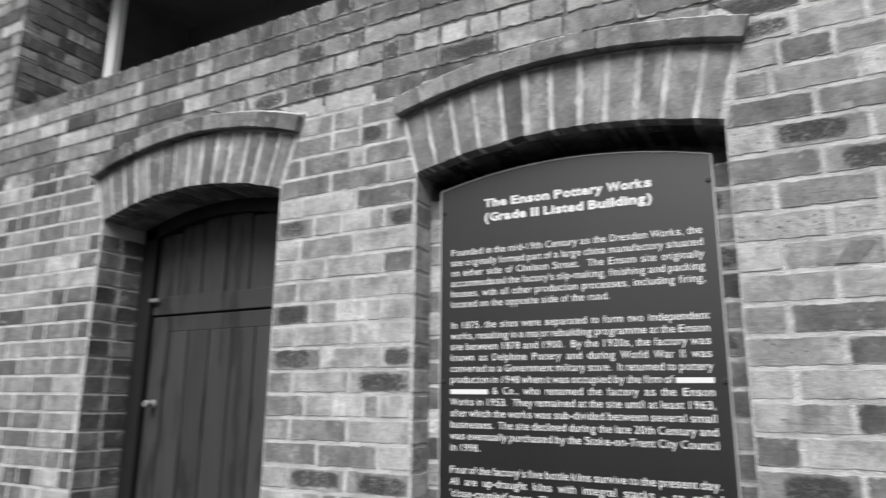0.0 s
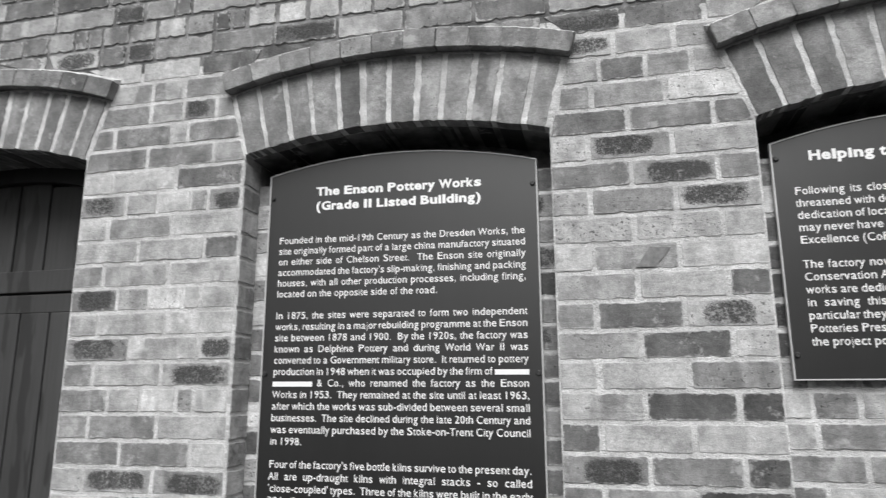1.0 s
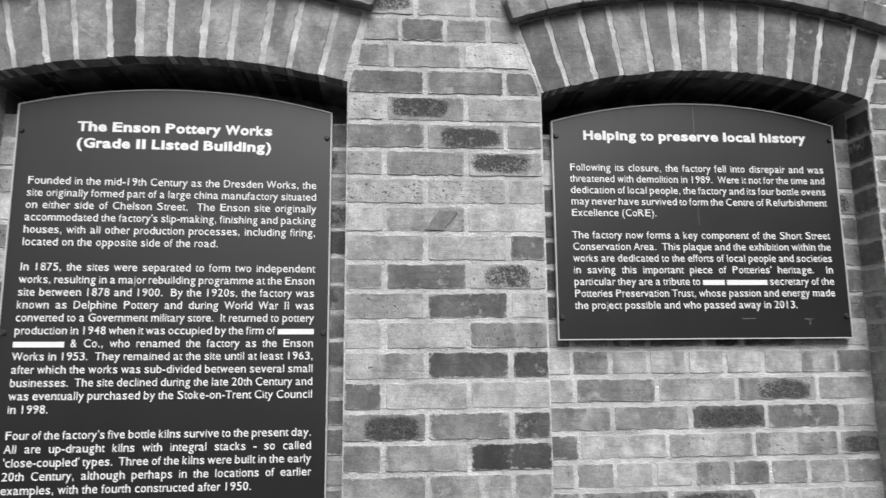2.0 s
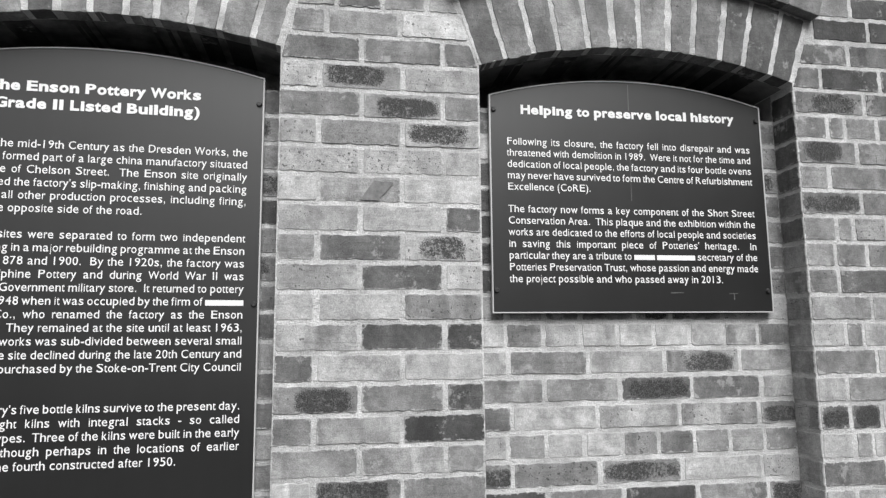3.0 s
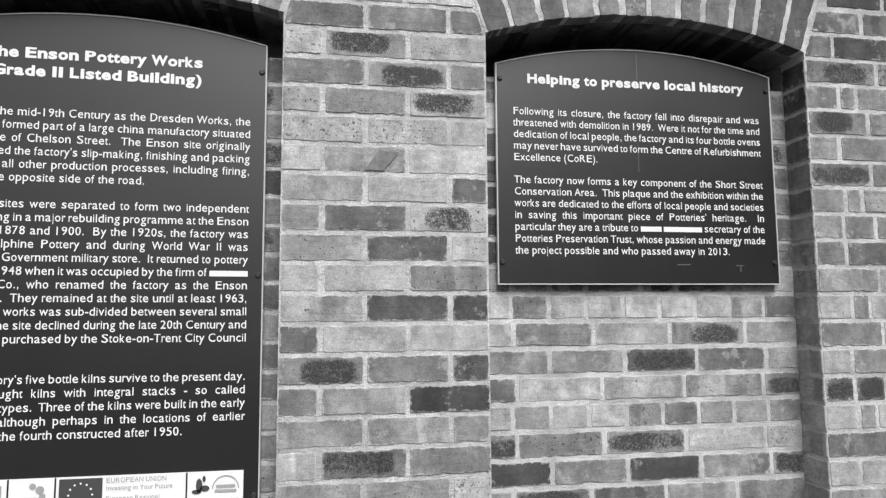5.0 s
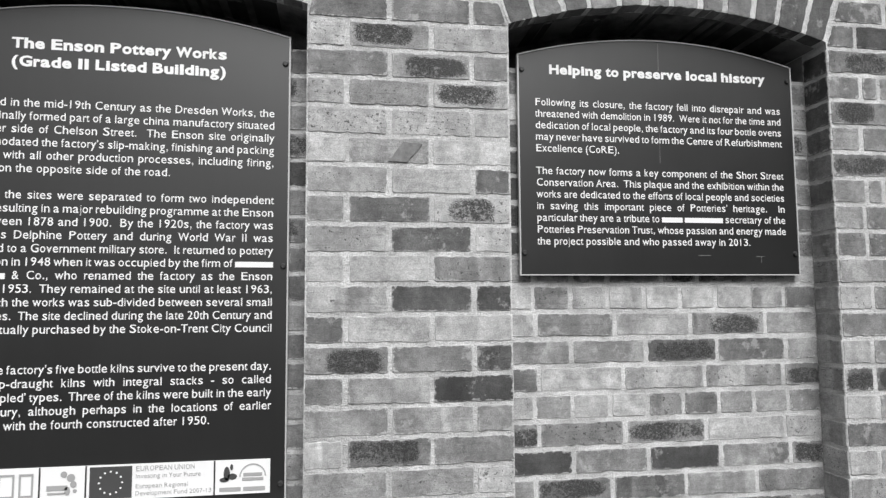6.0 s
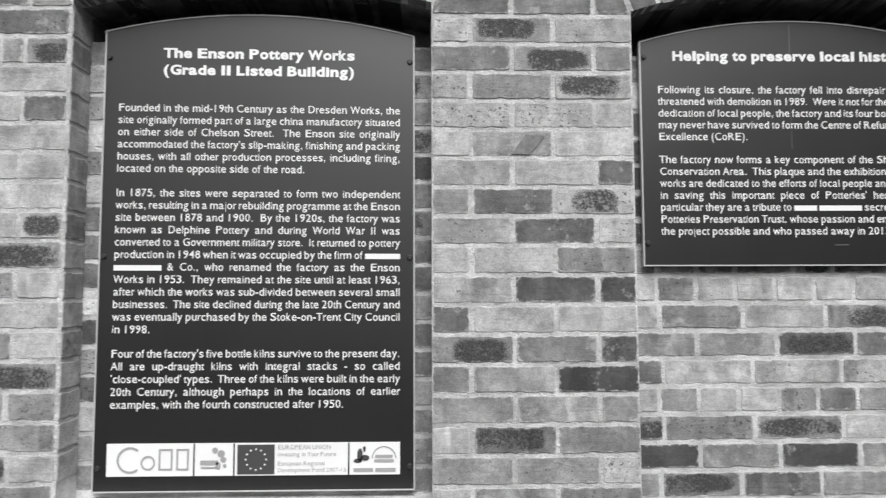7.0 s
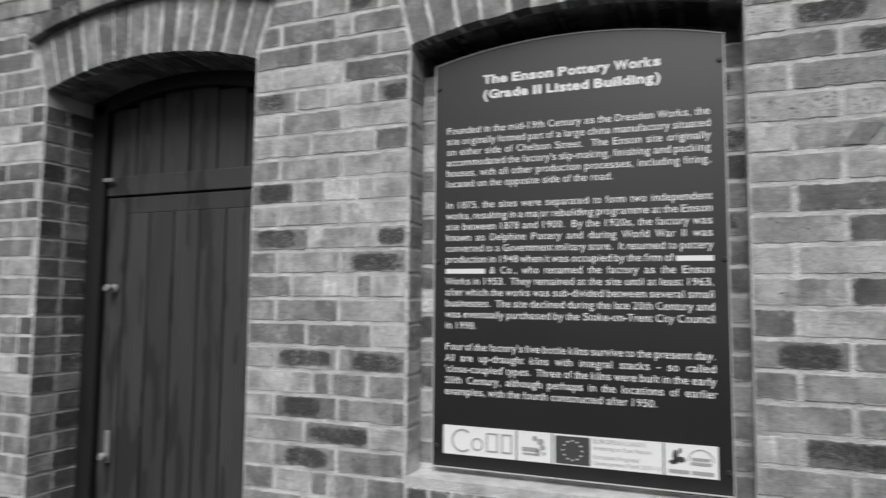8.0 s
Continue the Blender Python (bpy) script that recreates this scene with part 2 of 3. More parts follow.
def brick(parent, x0, x1, z0, z1, tone, mark=0.0, y=0.0, depth=0.1, xt0=None, xt1=None, chip=0.003):
    """One brick as an object; alike rectangles share a mesh."""
    w, h = x1 - x0, z1 - z0
    seed = rng.random()
    cx, cz = (x0 + x1) / 2, (z0 + z1) / 2
    if xt0 is None and xt1 is None:
        size = (round(w / 0.006) * 0.006, round(h / 0.004) * 0.004, depth, chip, rng.randrange(7))
        if size not in shared:
            a, b = size[0] / 2, size[1] / 2
            shared[size] = mesh_of("brick", *rough_block([(-a, -b), (a, -b), (a, b), (-a, b)], depth, str(size), chip), M_BRICK)
        me = shared[size]
    else:
        c = [(x0 - cx, -h / 2), (x1 - cx, -h / 2), (xt1 - cx, h / 2), (xt0 - cx, h / 2)]
        me = mesh_of("brick", *rough_block(c, depth, str(seed), chip), M_BRICK)
    ob = part("brick", me, parent, at=(cx, y + rng.uniform(-0.0009, 0.0007), cz))
    ob.rotation_euler = (0, rng.uniform(-0.008, 0.008), rng.uniform(-0.003, 0.003))
    ob.color = (tone * rng.uniform(0.92, 1.08), mark, seed, max(w, 0.03))
    return ob


# ---- plan: three arched openings in one brick front ----
class Opening:
    def __init__(self, x0, x1, spring, rise, foot, deep):
        self.x0, self.x1, self.spring, self.rise, self.foot, self.deep = x0, x1, spring, rise, foot, deep
        self.cx, self.a = (x0 + x1) / 2, (x1 - x0) / 2
        self.r = (self.a**2 + rise**2) / (2 * rise)
        self.zc = spring + rise - self.r
        self.half = math.asin(self.a / self.r)
        self.ro = self.r + 0.225
        self.end = self.zc + self.ro * math.cos(self.half)
        self.void = max(deep, 0.235)
        self.shelf = spring - 0.085

    def reach(self, z):
        """Half the width kept free of coursed bricks at height z: opening, skewback, then the hood."""
        if z < self.foot:
            return -1.0
        if z <= self.spring:
            return self.a
        if z <= self.end + 0.066:
            return self.a + (z - self.spring) * math.tan(self.half) + (0.012 if z > self.end else 0.004)
        top = self.ro + 0.075
        d = top**2 - (z - self.zc) ** 2
        return math.sqrt(d) if d > 0 else -1.0

    def arc(self, r, steps=24, half=None):
        h = half or self.half
        return [(self.cx + r * math.sin(-h + 2 * h * i / steps), self.zc + r * math.cos(-h + 2 * h * i / steps)) for i in range(steps + 1)]


DOOR = Opening(-2.18, -1.12, 2.355, 0.085, 0.0, 0.235)
TALL = Opening(-0.508, 0.474, 2.320, 0.063, 0.945, 0.105)
WIDE = Opening(1.033, 2.030, 2.297, 0.082, 0.50, 0.105)
OPENINGS = (DOOR, TALL, WIDE)
LEFT, RIGHT, SILL, HEAD, TOP = -5.2, 4.2, 3.11, 4.25, 5.2
UP0, UP1 = -3.12, 0.35
FACE, WORN = 0.0020, 0.0045
BACK = 0.55

# ---- ground, and unseen walls added behind the camera to shape light ----
# out of view; kept dark so that little light bounces under the arches
me = mesh_of("ground", [(-60, -60, 0), (60, -60, 0), (60, 60, 0), (-60, 60, 0)], [[0, 1, 2, 3]], M_GROUND)
tagged(new("ground", me), "unseen ground before the brick wall, kept dark against bounced light", "ground", kind="structure")
# added out of view: the plaques' lower parts reflect it dark
me = mesh_of("wall_4", *box(-14, 14, -8.3, -8.0, 0, 2.1), M_RENDER)
tagged(new("wall_4", me), "unseen plain wall, added to darken the lower plaque reflections", "wall", kind="structure")
# added out of view, taller on this side to darken the smaller plaque
me = mesh_of("wall_5", *box(2.2, 14, -9.0, -8.31, 0, 6.5), M_RENDER)
tagged(new("wall_5", me), "unseen plain block, added to darken the smaller plaque's reflection", "wall", kind="structure")

# ---- the wall's core, with its openings cut through ----
pieces = []
x = LEFT
for o in OPENINGS:
    pieces.append(box(x + (0.001 if x > LEFT else 0), o.x0 - 0.001, FACE, BACK, 0, 2.66))
    arc = o.arc(o.r + 0.014)
    for (xa, za), (xb, zb) in zip(arc, arc[1:]):
        pieces.append(prism([(xa, za), (xb, zb), (xb, 2.66), (xa, 2.66)], FACE, BACK))
    if o.foot > 0:
        pieces.append(box(o.x0, o.x1, FACE, BACK, 0, o.foot - 0.02))
    x = o.x1
pieces.append(box(x + 0.001, RIGHT, FACE, BACK, 0, 2.66))
lower = pieces
pieces = [box(LEFT, RIGHT, WORN, BACK, 2.66, SILL - 0.012)]
pieces.append(box(LEFT, UP0, WORN, BACK, SILL - 0.012, HEAD))
pieces.append(box(UP1, RIGHT, WORN, BACK, SILL - 0.012, HEAD))
pieces.append(box(LEFT, RIGHT, WORN, BACK, HEAD, TOP))
wall = new("wall_1", mesh_of("wall_1", *joined(lower), M_MORTAR))
tagged(wall, "weathered old brick factory wall with pale lime joints", "wall", kind="structure")
part("upper_courses", mesh_of("upper_courses", *joined(pieces), M_OLD_AND_SHADE), wall, "older courses with dark weathered joints")


def recess_wall(name, o, label):
    """Infill up to the shelf just under the arch; the hollow above it goes deeper. The hollow is added, its lining
    dark, to give the shade under the arch.
    """
    me = mesh_of(name, *box(o.x0 - 0.02, o.x1 + 0.02, o.deep + FACE, BACK - 0.01, o.foot - 0.1, o.shelf), M_MORTAR)
    root = tagged(new(name, me), label, "wall", kind="structure")
    arc = o.arc(o.r + 0.03)
    part("hollow_back", mesh_of("hollow_back", *prism([(o.x0 - 0.02, o.shelf + 0.002), (o.x1 + 0.02, o.shelf + 0.002)] + arc[::-1], o.void, BACK - 0.01), M_OLD_AND_SHADE), root, "back of the hollow under the arch, toned dark as its shade")
    # dark side lining, added to hold the hollow's shade
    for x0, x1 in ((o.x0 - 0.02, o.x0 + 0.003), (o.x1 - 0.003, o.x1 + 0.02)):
        part("hollow_side", mesh_of("hollow_side", *box(x0, x1, o.deep + 0.004, o.void, o.shelf + 0.002, o.spring - 0.002), M_OLD_AND_SHADE), root)
    return root


tall_back = recess_wall("wall_2", TALL, "brick infill at the back of the tall arched recess")
wide_back = recess_wall("wall_3", WIDE, "brick infill at the back of the wide arched recess")

# ---- coursed bricks: bond and tone, course by course from the top ----
PIER_RIGHT = ("h6* h6 h5", "h5 h3 h4 h5", "h5 s5 s8", "s3 s4 h3", "h7 s5* s6", "s4 s5* h4", "h6 s5 s6*", "s6 s7 h7", "h7 s5 s7", "s6 s7 h3", "h6 s3 s6*",
              "s6 s2 h8", "h7 s6 s5", "s6 s2 h1", "h3 s6 s7", "s4* s4 h2", "h4 s6 s1", "s5 s6 h5", "h8 s3* s4", "s5 s5 h7", "h6 s5 s4", "s5 s3 h6", "h5 s6 s4")
PIER_LEFT = ("s6 h6 s5", "s4 h5 h4* h6", "h5 s4 q7 s4", "s4 s4 h5", "h8 s7 s3", "t5* h6 h8 q5 h4*", "h8 s5 s7", "s6 s6 h3", "h5 s5 s6", "t3* h6 h8 q6 h6", "h7 s6 s8",
             "s5* s8 h6*", "h4 s6 s5*", "t5 h6 h9 q5 h8", "h5 s4 s6", "s4 s4 h8", "h6 s6* s5*", "s7 q3 h7 h5", "h7 s3* s5", "s6 s4* h7", "h6 s5* s4", "h4 h7 q4 h6 h4", "s5 h6 s6")
# upper tones lowered: the dimness beside the wide arch is put in here
PIER_END = ("s2 s3 s2", "h3 s1 s3 h3", "s4* h3 s4", "h4 q4 h4 s3 h4", "s4* s4 s4", "h5 s4 s3 h4", "s3* s4 s4", "h4 q5 h5 s4 h4", "h5 h5 s4 s5", "h4 s2 s5 h5", "s6 s5 s5",
            "h7 q4 h6 s5 h6", "s4 s6 s5", "h6 s4 s6 h4", "h2* h2* s6 s5", "h7 q5 h6 s4 h6", "s3 s6 s5", "h7 h6 s5 s4", "s6 s5 s7", "h5 s4 s6 h6", "s6 s5 s4")
PANEL = ("h7 h4 h6 h7 h8 h7 h7 h6 h3", "h6 s4 s6 s5* t5", "s5 s5 s2* s3 h5", "h3 s7 s7 s6 h4*", "h6 h5 h6 h7 h5 h3 h6 h5 h4", "h4* s4 s5* s7 h6", "s1 s4 s1 s5 h5*", "h5 s4* s3 s6 s4", "s5 s6 s4 s3 h5", "h4 s5 s6 s5 s6")


# most tones lowered a step: the upper wall is dimmed by colour
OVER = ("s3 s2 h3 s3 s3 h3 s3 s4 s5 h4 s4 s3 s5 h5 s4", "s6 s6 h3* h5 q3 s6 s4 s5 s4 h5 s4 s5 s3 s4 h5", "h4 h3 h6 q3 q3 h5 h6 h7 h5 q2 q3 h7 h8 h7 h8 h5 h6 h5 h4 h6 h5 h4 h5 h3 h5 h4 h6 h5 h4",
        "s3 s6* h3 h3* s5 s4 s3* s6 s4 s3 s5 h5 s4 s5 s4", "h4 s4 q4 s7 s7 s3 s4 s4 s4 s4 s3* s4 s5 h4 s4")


def drift(x):
    """The bed joints stand a little higher towards the door."""
    return 0.016 * min(1.0, max(0.0, (0.45 - x) / 0.95))


def course(parent, x0, x1, z1, text, y=0.0, depth=0.1, height=None, gone=(), chip=0.003):
    """One course from x0 to x1 with its top at z1, cut where arches reach into it."""
    tokens = text.split()
    given = [WIDTHS[t[0]] for t in tokens]
    k = (x1 - x0 + JOINT) / sum(given)
    h = (height or COURSE) - JOINT
    x = x0
    for t, w in zip(tokens, given):
        a, b = x, x + w * k - JOINT
        x += w * k
        lift = drift((a + b) / 2)
        za, zb = z1 - h + lift, z1 + lift
        ab, at_, bb, bt = a, a, b, b
        for o in gone:
            w0, w1 = o.reach(za), o.reach(zb)
            if max(w0, w1) < 0:
                continue
            w0, w1 = max(w0, 0.0), max(w1, 0.0)
            if (a + b) / 2 < o.cx:
                bb, bt = min(bb, o.cx - w0 - 0.004), min(bt, o.cx - w1 - 0.004)
            else:
                ab, at_ = max(ab, o.cx + w0 + 0.004), max(at_, o.cx + w1 + 0.004)
        if bb - ab < 0.02 or bt - at_ < 0.004:
            if max(bb - ab, bt - at_) < 0.03:
                continue
            ab, at_ = (min(ab, bb - 0.012), min(at_, bt - 0.012)) if (a + b) / 2 < 9 else (ab, at_)
            if ab < a - 0.001 or at_ < a - 0.001:
                continue
        tone = TONES[int(t[1])]
        mark = 0.95 if t.endswith("*") else 0.0
        j0, j1 = rng.uniform(-0.002, 0.002), rng.uniform(-0.002, 0.002)
        if ab == at_ and bb == bt:
            brick(parent, ab + j0, bb + j1, za, zb, tone, mark, y, depth, chip=chip)
        else:
            brick(parent, ab, bb, za, zb, tone, mark, y, depth, at_, bt, chip)


def random_course(r, x0, x1, odd):
    """A course of mixed old bond for a run of wall."""
    out, x = ["h"] if odd else [], x0 + (0.117 if odd else 0)
    while x < x1 - 0.1:
        c = r.choices("shtq", (6, 3, 0.7, 0.4))[0]
        out.append(c)
        x += WIDTHS[c]
    return " ".join(c + str(r.choices(range(10), (0, 1, 2, 3, 5, 6, 6, 4, 2, 1))[0]) + ("*" if r.random() < 0.1 else "") for c in out)


def top_of(k):
    return DATUM + k * COURSE


def bricks_of_wall():
    for n, text in enumerate(PIER_RIGHT):
        course(wall, TALL.x1 + (0.0 if n > 2 else 0.03), WIDE.x0 - (0.0 if n > 2 else 0.03), top_of(10 - n), text, gone=(TALL, WIDE))
    for n, text in enumerate(PIER_LEFT):
        course(wall, DOOR.x1, TALL.x0 - (0.01 if n > 3 else 0), top_of(10 - n), text, gone=(DOOR, TALL))
    r = random.Random(11)
    for n, text in enumerate(PIER_END):
        course(wall, WIDE.x1 + 0.003, WIDE.x1 + 0.62, top_of(8 - n) - 0.004, text, gone=(WIDE,))
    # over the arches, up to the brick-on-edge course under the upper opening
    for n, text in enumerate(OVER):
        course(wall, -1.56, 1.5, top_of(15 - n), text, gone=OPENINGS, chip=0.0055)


def kiln_mark():
    """A dark slanting scorch where another brick lay across this one in the kiln."""
    r = random.Random(3)
    corners = [(0.694, 1.897), (0.744, 1.896), (0.785, 1.946), (0.734, 1.952)]
    outline = []
    for (ax, az), (bx, bz) in zip(corners, corners[1:] + corners[:1]):
        outline += [(ax + (bx - ax) * k / 7 + r.uniform(-0.0015, 0.0015), az + (bz - az) * k / 7 + r.uniform(-0.0015, 0.0015)) for k in range(7)]
    part("scorch_mark", mesh_of("scorch_mark", *prism(outline, -0.0022, 0.001), M_SCORCH), wall, "dark slanting scorch mark on one brick")


def loose_blocks(spans, seed):
    """Joined bricks for the stretches that stay farther off: spans of (x0, x1, lowest course, highest course)."""
    r = random.Random(seed)
    pieces = []
    for x0, x1, k0, k1 in spans:
        for k in range(k0, k1 + 1):
            x = x0 - (0.06 if k % 2 else 0.0)
            while x < x1:
                w = WIDTHS[r.choices("shtq", (6, 3, 0.7, 0.4))[0]]
                a, b = max(x, x0), min(x + w - JOINT, x1)
                x += w
                if b - a < 0.025:
                    continue
                z1 = top_of(k) + drift((a + b) / 2)
                z0 = z1 - COURSE + JOINT
                blocked = False
                for o in OPENINGS:
                    reach = max(o.reach(z0), o.reach(z1))
                    if reach > 0 and b > o.cx - reach and a < o.cx + reach:
                        if a < o.cx - reach - 0.03:
                            b = o.cx - reach - 0.004
                        elif b > o.cx + reach + 0.03:
                            a = o.cx + reach + 0.004
                        else:
                            blocked = True
                if blocked or z0 < 0.0:
                    continue
                cx, cz = (a + b) / 2, (z0 + z1) / 2
                v, f = rough_block([(a - cx, z0 - cz), (b - cx, z0 - cz), (b - cx, z1 - cz), (a - cx, z1 - cz)], 0.1, r.random())
                dy = r.uniform(-0.0009, 0.0007)
                pieces.append(([(p[0] + cx, p[1] + dy, p[2] + cz) for p in v], f))
    return pieces


# ---- arches ----
def brick_arch(o, count, hoods, tones, label):
    """A segmental arch of bricks on end under a projecting hood course."""
    root = tagged(new("brick_arch"), label, "brick arch", "arches over the openings", "structure")
    root.location = (o.cx, 0, o.spring)
    r = random.Random(count + hoods)
    step = 2 * o.half / count

    def wedge(r0, r1, a0, a1, gap):
        g0, g1 = gap / (2 * r0), gap / (2 * r1)
        pts = [(r0, a0 + g0), (r0, a1 - g0), (r1, a1 - g1), (r1, a0 + g1)]
        return [(q * math.sin(a), o.zc + q * math.cos(a) - o.spring) for q, a in pts]

    for i in range(count):
        c = wedge(o.r + r.uniform(-0.002, 0.003), o.ro - 0.004, -o.half + i * step, -o.half + (i + 1) * step, r.choice((0.008, 0.012, 0.017, 0.021, 0.025)))
        mx, mz = sum(p[0] for p in c) / 4, sum(p[1] for p in c) / 4
        me = mesh_of("voussoir", *rough_block([(p[0] - mx, p[1] - mz) for p in c], 0.05, str(i), 0.0035), M_BRICK)
        ob = part("brick", me, root, at=(mx, r.uniform(-0.0035, -0.0005), mz))
        ob.color = (TONES[int(tones[i % len(tones)])] * r.uniform(0.9, 1.1), 0.0, r.random(), 0)
        # low tones: the shade under the arch is put into these bricks
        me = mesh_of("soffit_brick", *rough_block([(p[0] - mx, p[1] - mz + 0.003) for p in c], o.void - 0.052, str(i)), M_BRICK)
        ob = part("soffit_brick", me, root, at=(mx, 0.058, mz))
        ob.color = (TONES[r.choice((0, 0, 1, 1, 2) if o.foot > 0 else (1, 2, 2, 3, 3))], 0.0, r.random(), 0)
    low, high = o.arc(o.r + 0.004, 24), o.arc(o.ro - 0.004, 24)
    part("arch_joints", mesh_of("arch_joints", *prism([(x - o.cx, z - o.spring) for x, z in low + high[::-1]], 0.0004, 0.053), M_PALE), root, "pale mortar between the arch bricks")
    # dark joints carry the underside's shade too
    part("soffit_joints", mesh_of("soffit_joints", *prism([(x - o.cx, z - o.spring) for x, z in low + high[::-1]], 0.054, o.void + 0.004), M_OLD_AND_SHADE), root)
    half = o.half + 0.012 / o.ro
    step = 2 * half / hoods
    for i in range(hoods):
        c = wedge(o.ro + 0.004, o.ro + 0.068, -half + i * step, -half + (i + 1) * step, 0.0035)
        mx, mz = sum(p[0] for p in c) / 4, sum(p[1] for p in c) / 4
        me = mesh_of("hood_brick", *rough_block([(p[0] - mx, p[1] - mz) for p in c], 0.1, "hood" + str(i), 0.0016), M_BRICK)
        ob = part("hood_brick", me, root, at=(mx, -0.036 + r.uniform(-0.002, 0.002), mz))
        ob.color = (TONES[r.choice((3, 4, 4, 4, 5))], 0.0, r.random(), 0)
    # mortar between the hood bricks and a weathered fillet on top
    lower, upper = o.arc(o.ro + 0.006, 24, half), o.arc(o.ro + 0.064, 24, half)
    me = mesh_of("hood_joints", *prism([(x - o.cx, z - o.spring) for x, z in lower + upper[::-1]], -0.0335, 0.05), M_OLD_AND_SHADE)
    part("hood_joints", me, root)
    verts, faces = [], []
    for i, ((xa, za), (xb, zb)) in enumerate(zip(o.arc(o.ro + 0.0665, 40, half), o.arc(o.ro + 0.086, 40, half))):
        w = noise.noise((i * 0.9, o.cx, 0)) * 0.004
        verts += [(xa - o.cx, -0.034 + w, za - o.spring), (xa - o.cx, -0.030 + w, za - o.spring + 0.005), (xb - o.cx, 0.004, zb - o.spring + w), (xa - o.cx, 0.02, za - o.spring)]
    for i in range(40):
        for j in range(4):
            faces.append([4 * i + j, 4 * i + (j + 1) % 4, 4 * i + 4 + (j + 1) % 4, 4 * i + 4 + j])
    faces += [[0, 1, 2, 3], [163, 162, 161, 160]]
    part("mortar_fillet", mesh_of("mortar_fillet", verts, faces, M_PALE), root, "pale smeared mortar fillet")
    return root


# tones also dim the arches: the door's a step, the others at the ends
brick_arch(DOOR, 14, 12, "44354345344344", "segmental brick arch over the dark door, hood course above")
brick_arch(TALL, 12, 11, "444525455555", "segmental brick arch over the tall plaque, hood course above")
brick_arch(WIDE, 12, 11, "343544544322", "segmental brick arch over the smaller plaque, hood course above")

# ---- writing ----
# advance widths of a plain grotesque, in thousandths of the type size
ADVANCE = {}
for width_, letters_ in ((191, "'"), (222, "ijl"), (278, " ,.ftI"), (333, "-()r"), (500, "ckvxyzsJ"), (556, "0123456789abdeghnopquL"), (611, "FTZ"), (667, "ABEKPSVXY&"), (722, "CDHNRUw"), (778, "GOQ"), (833, "mM"), (944, "W")):
    for letter_ in letters_:
        ADVANCE[letter_] = width_ / 1000
BEARING = {}
for letters_, lead_, ink_ in (("ijlI", 0.068, 0.088), ("ft", 0.016, 0.25), ("r", 0.066, 0.275), (".,", 0.09, 0.1), ("1", 0.2, 0.1), ("'", 0.05, 0.095), ("-", 0.035, 0.265), ("(", 0.06, 0.235), (")", 0.04, 0.235)):
    for letter_ in letters_:
        BEARING[letter_] = (lead_, ink_)
BEARING["I"] = (0.092, 0.096)


def glyphs(letters, weight):
    """Flat meshes of single letters in the built-in font at size 1, brought to an x-height of 0.519 and a cap height of 0.716."""
    curves, out = {}, {}
    for c in letters:
        cu = bpy.data.curves.new("letter", "FONT")
        cu.body, cu.size, cu.resolution_u, cu.offset = c, 1.0, 3, weight
        curves[c] = new("letter", cu)
    bpy.context.view_layer.update()
    deps = bpy.context.evaluated_depsgraph_get()
    for c, ob in curves.items():
        me = bpy.data.meshes.new_from_object(ob.evaluated_get(deps))
        out[c] = ([tuple(v.co) for v in me.vertices], [list(p.vertices) for p in me.polygons])
        cu = ob.data
        bpy.data.objects.remove(ob)
        bpy.data.curves.remove(cu)
        bpy.data.meshes.remove(me)
    low = max(v[1] for v in out["x"][0])
    cap = max(v[1] for v in out["H"][0])

    def height(y):
        if y <= 0:
            return y * 0.519 / low
        if y <= low:
            return y * 0.519 / low
        return 0.519 + (y - low) * (0.716 - 0.519) / (cap - low)

    return {c: ([(v[0], height(v[1])) for v in co], polys) for c, (co, polys) in out.items()}


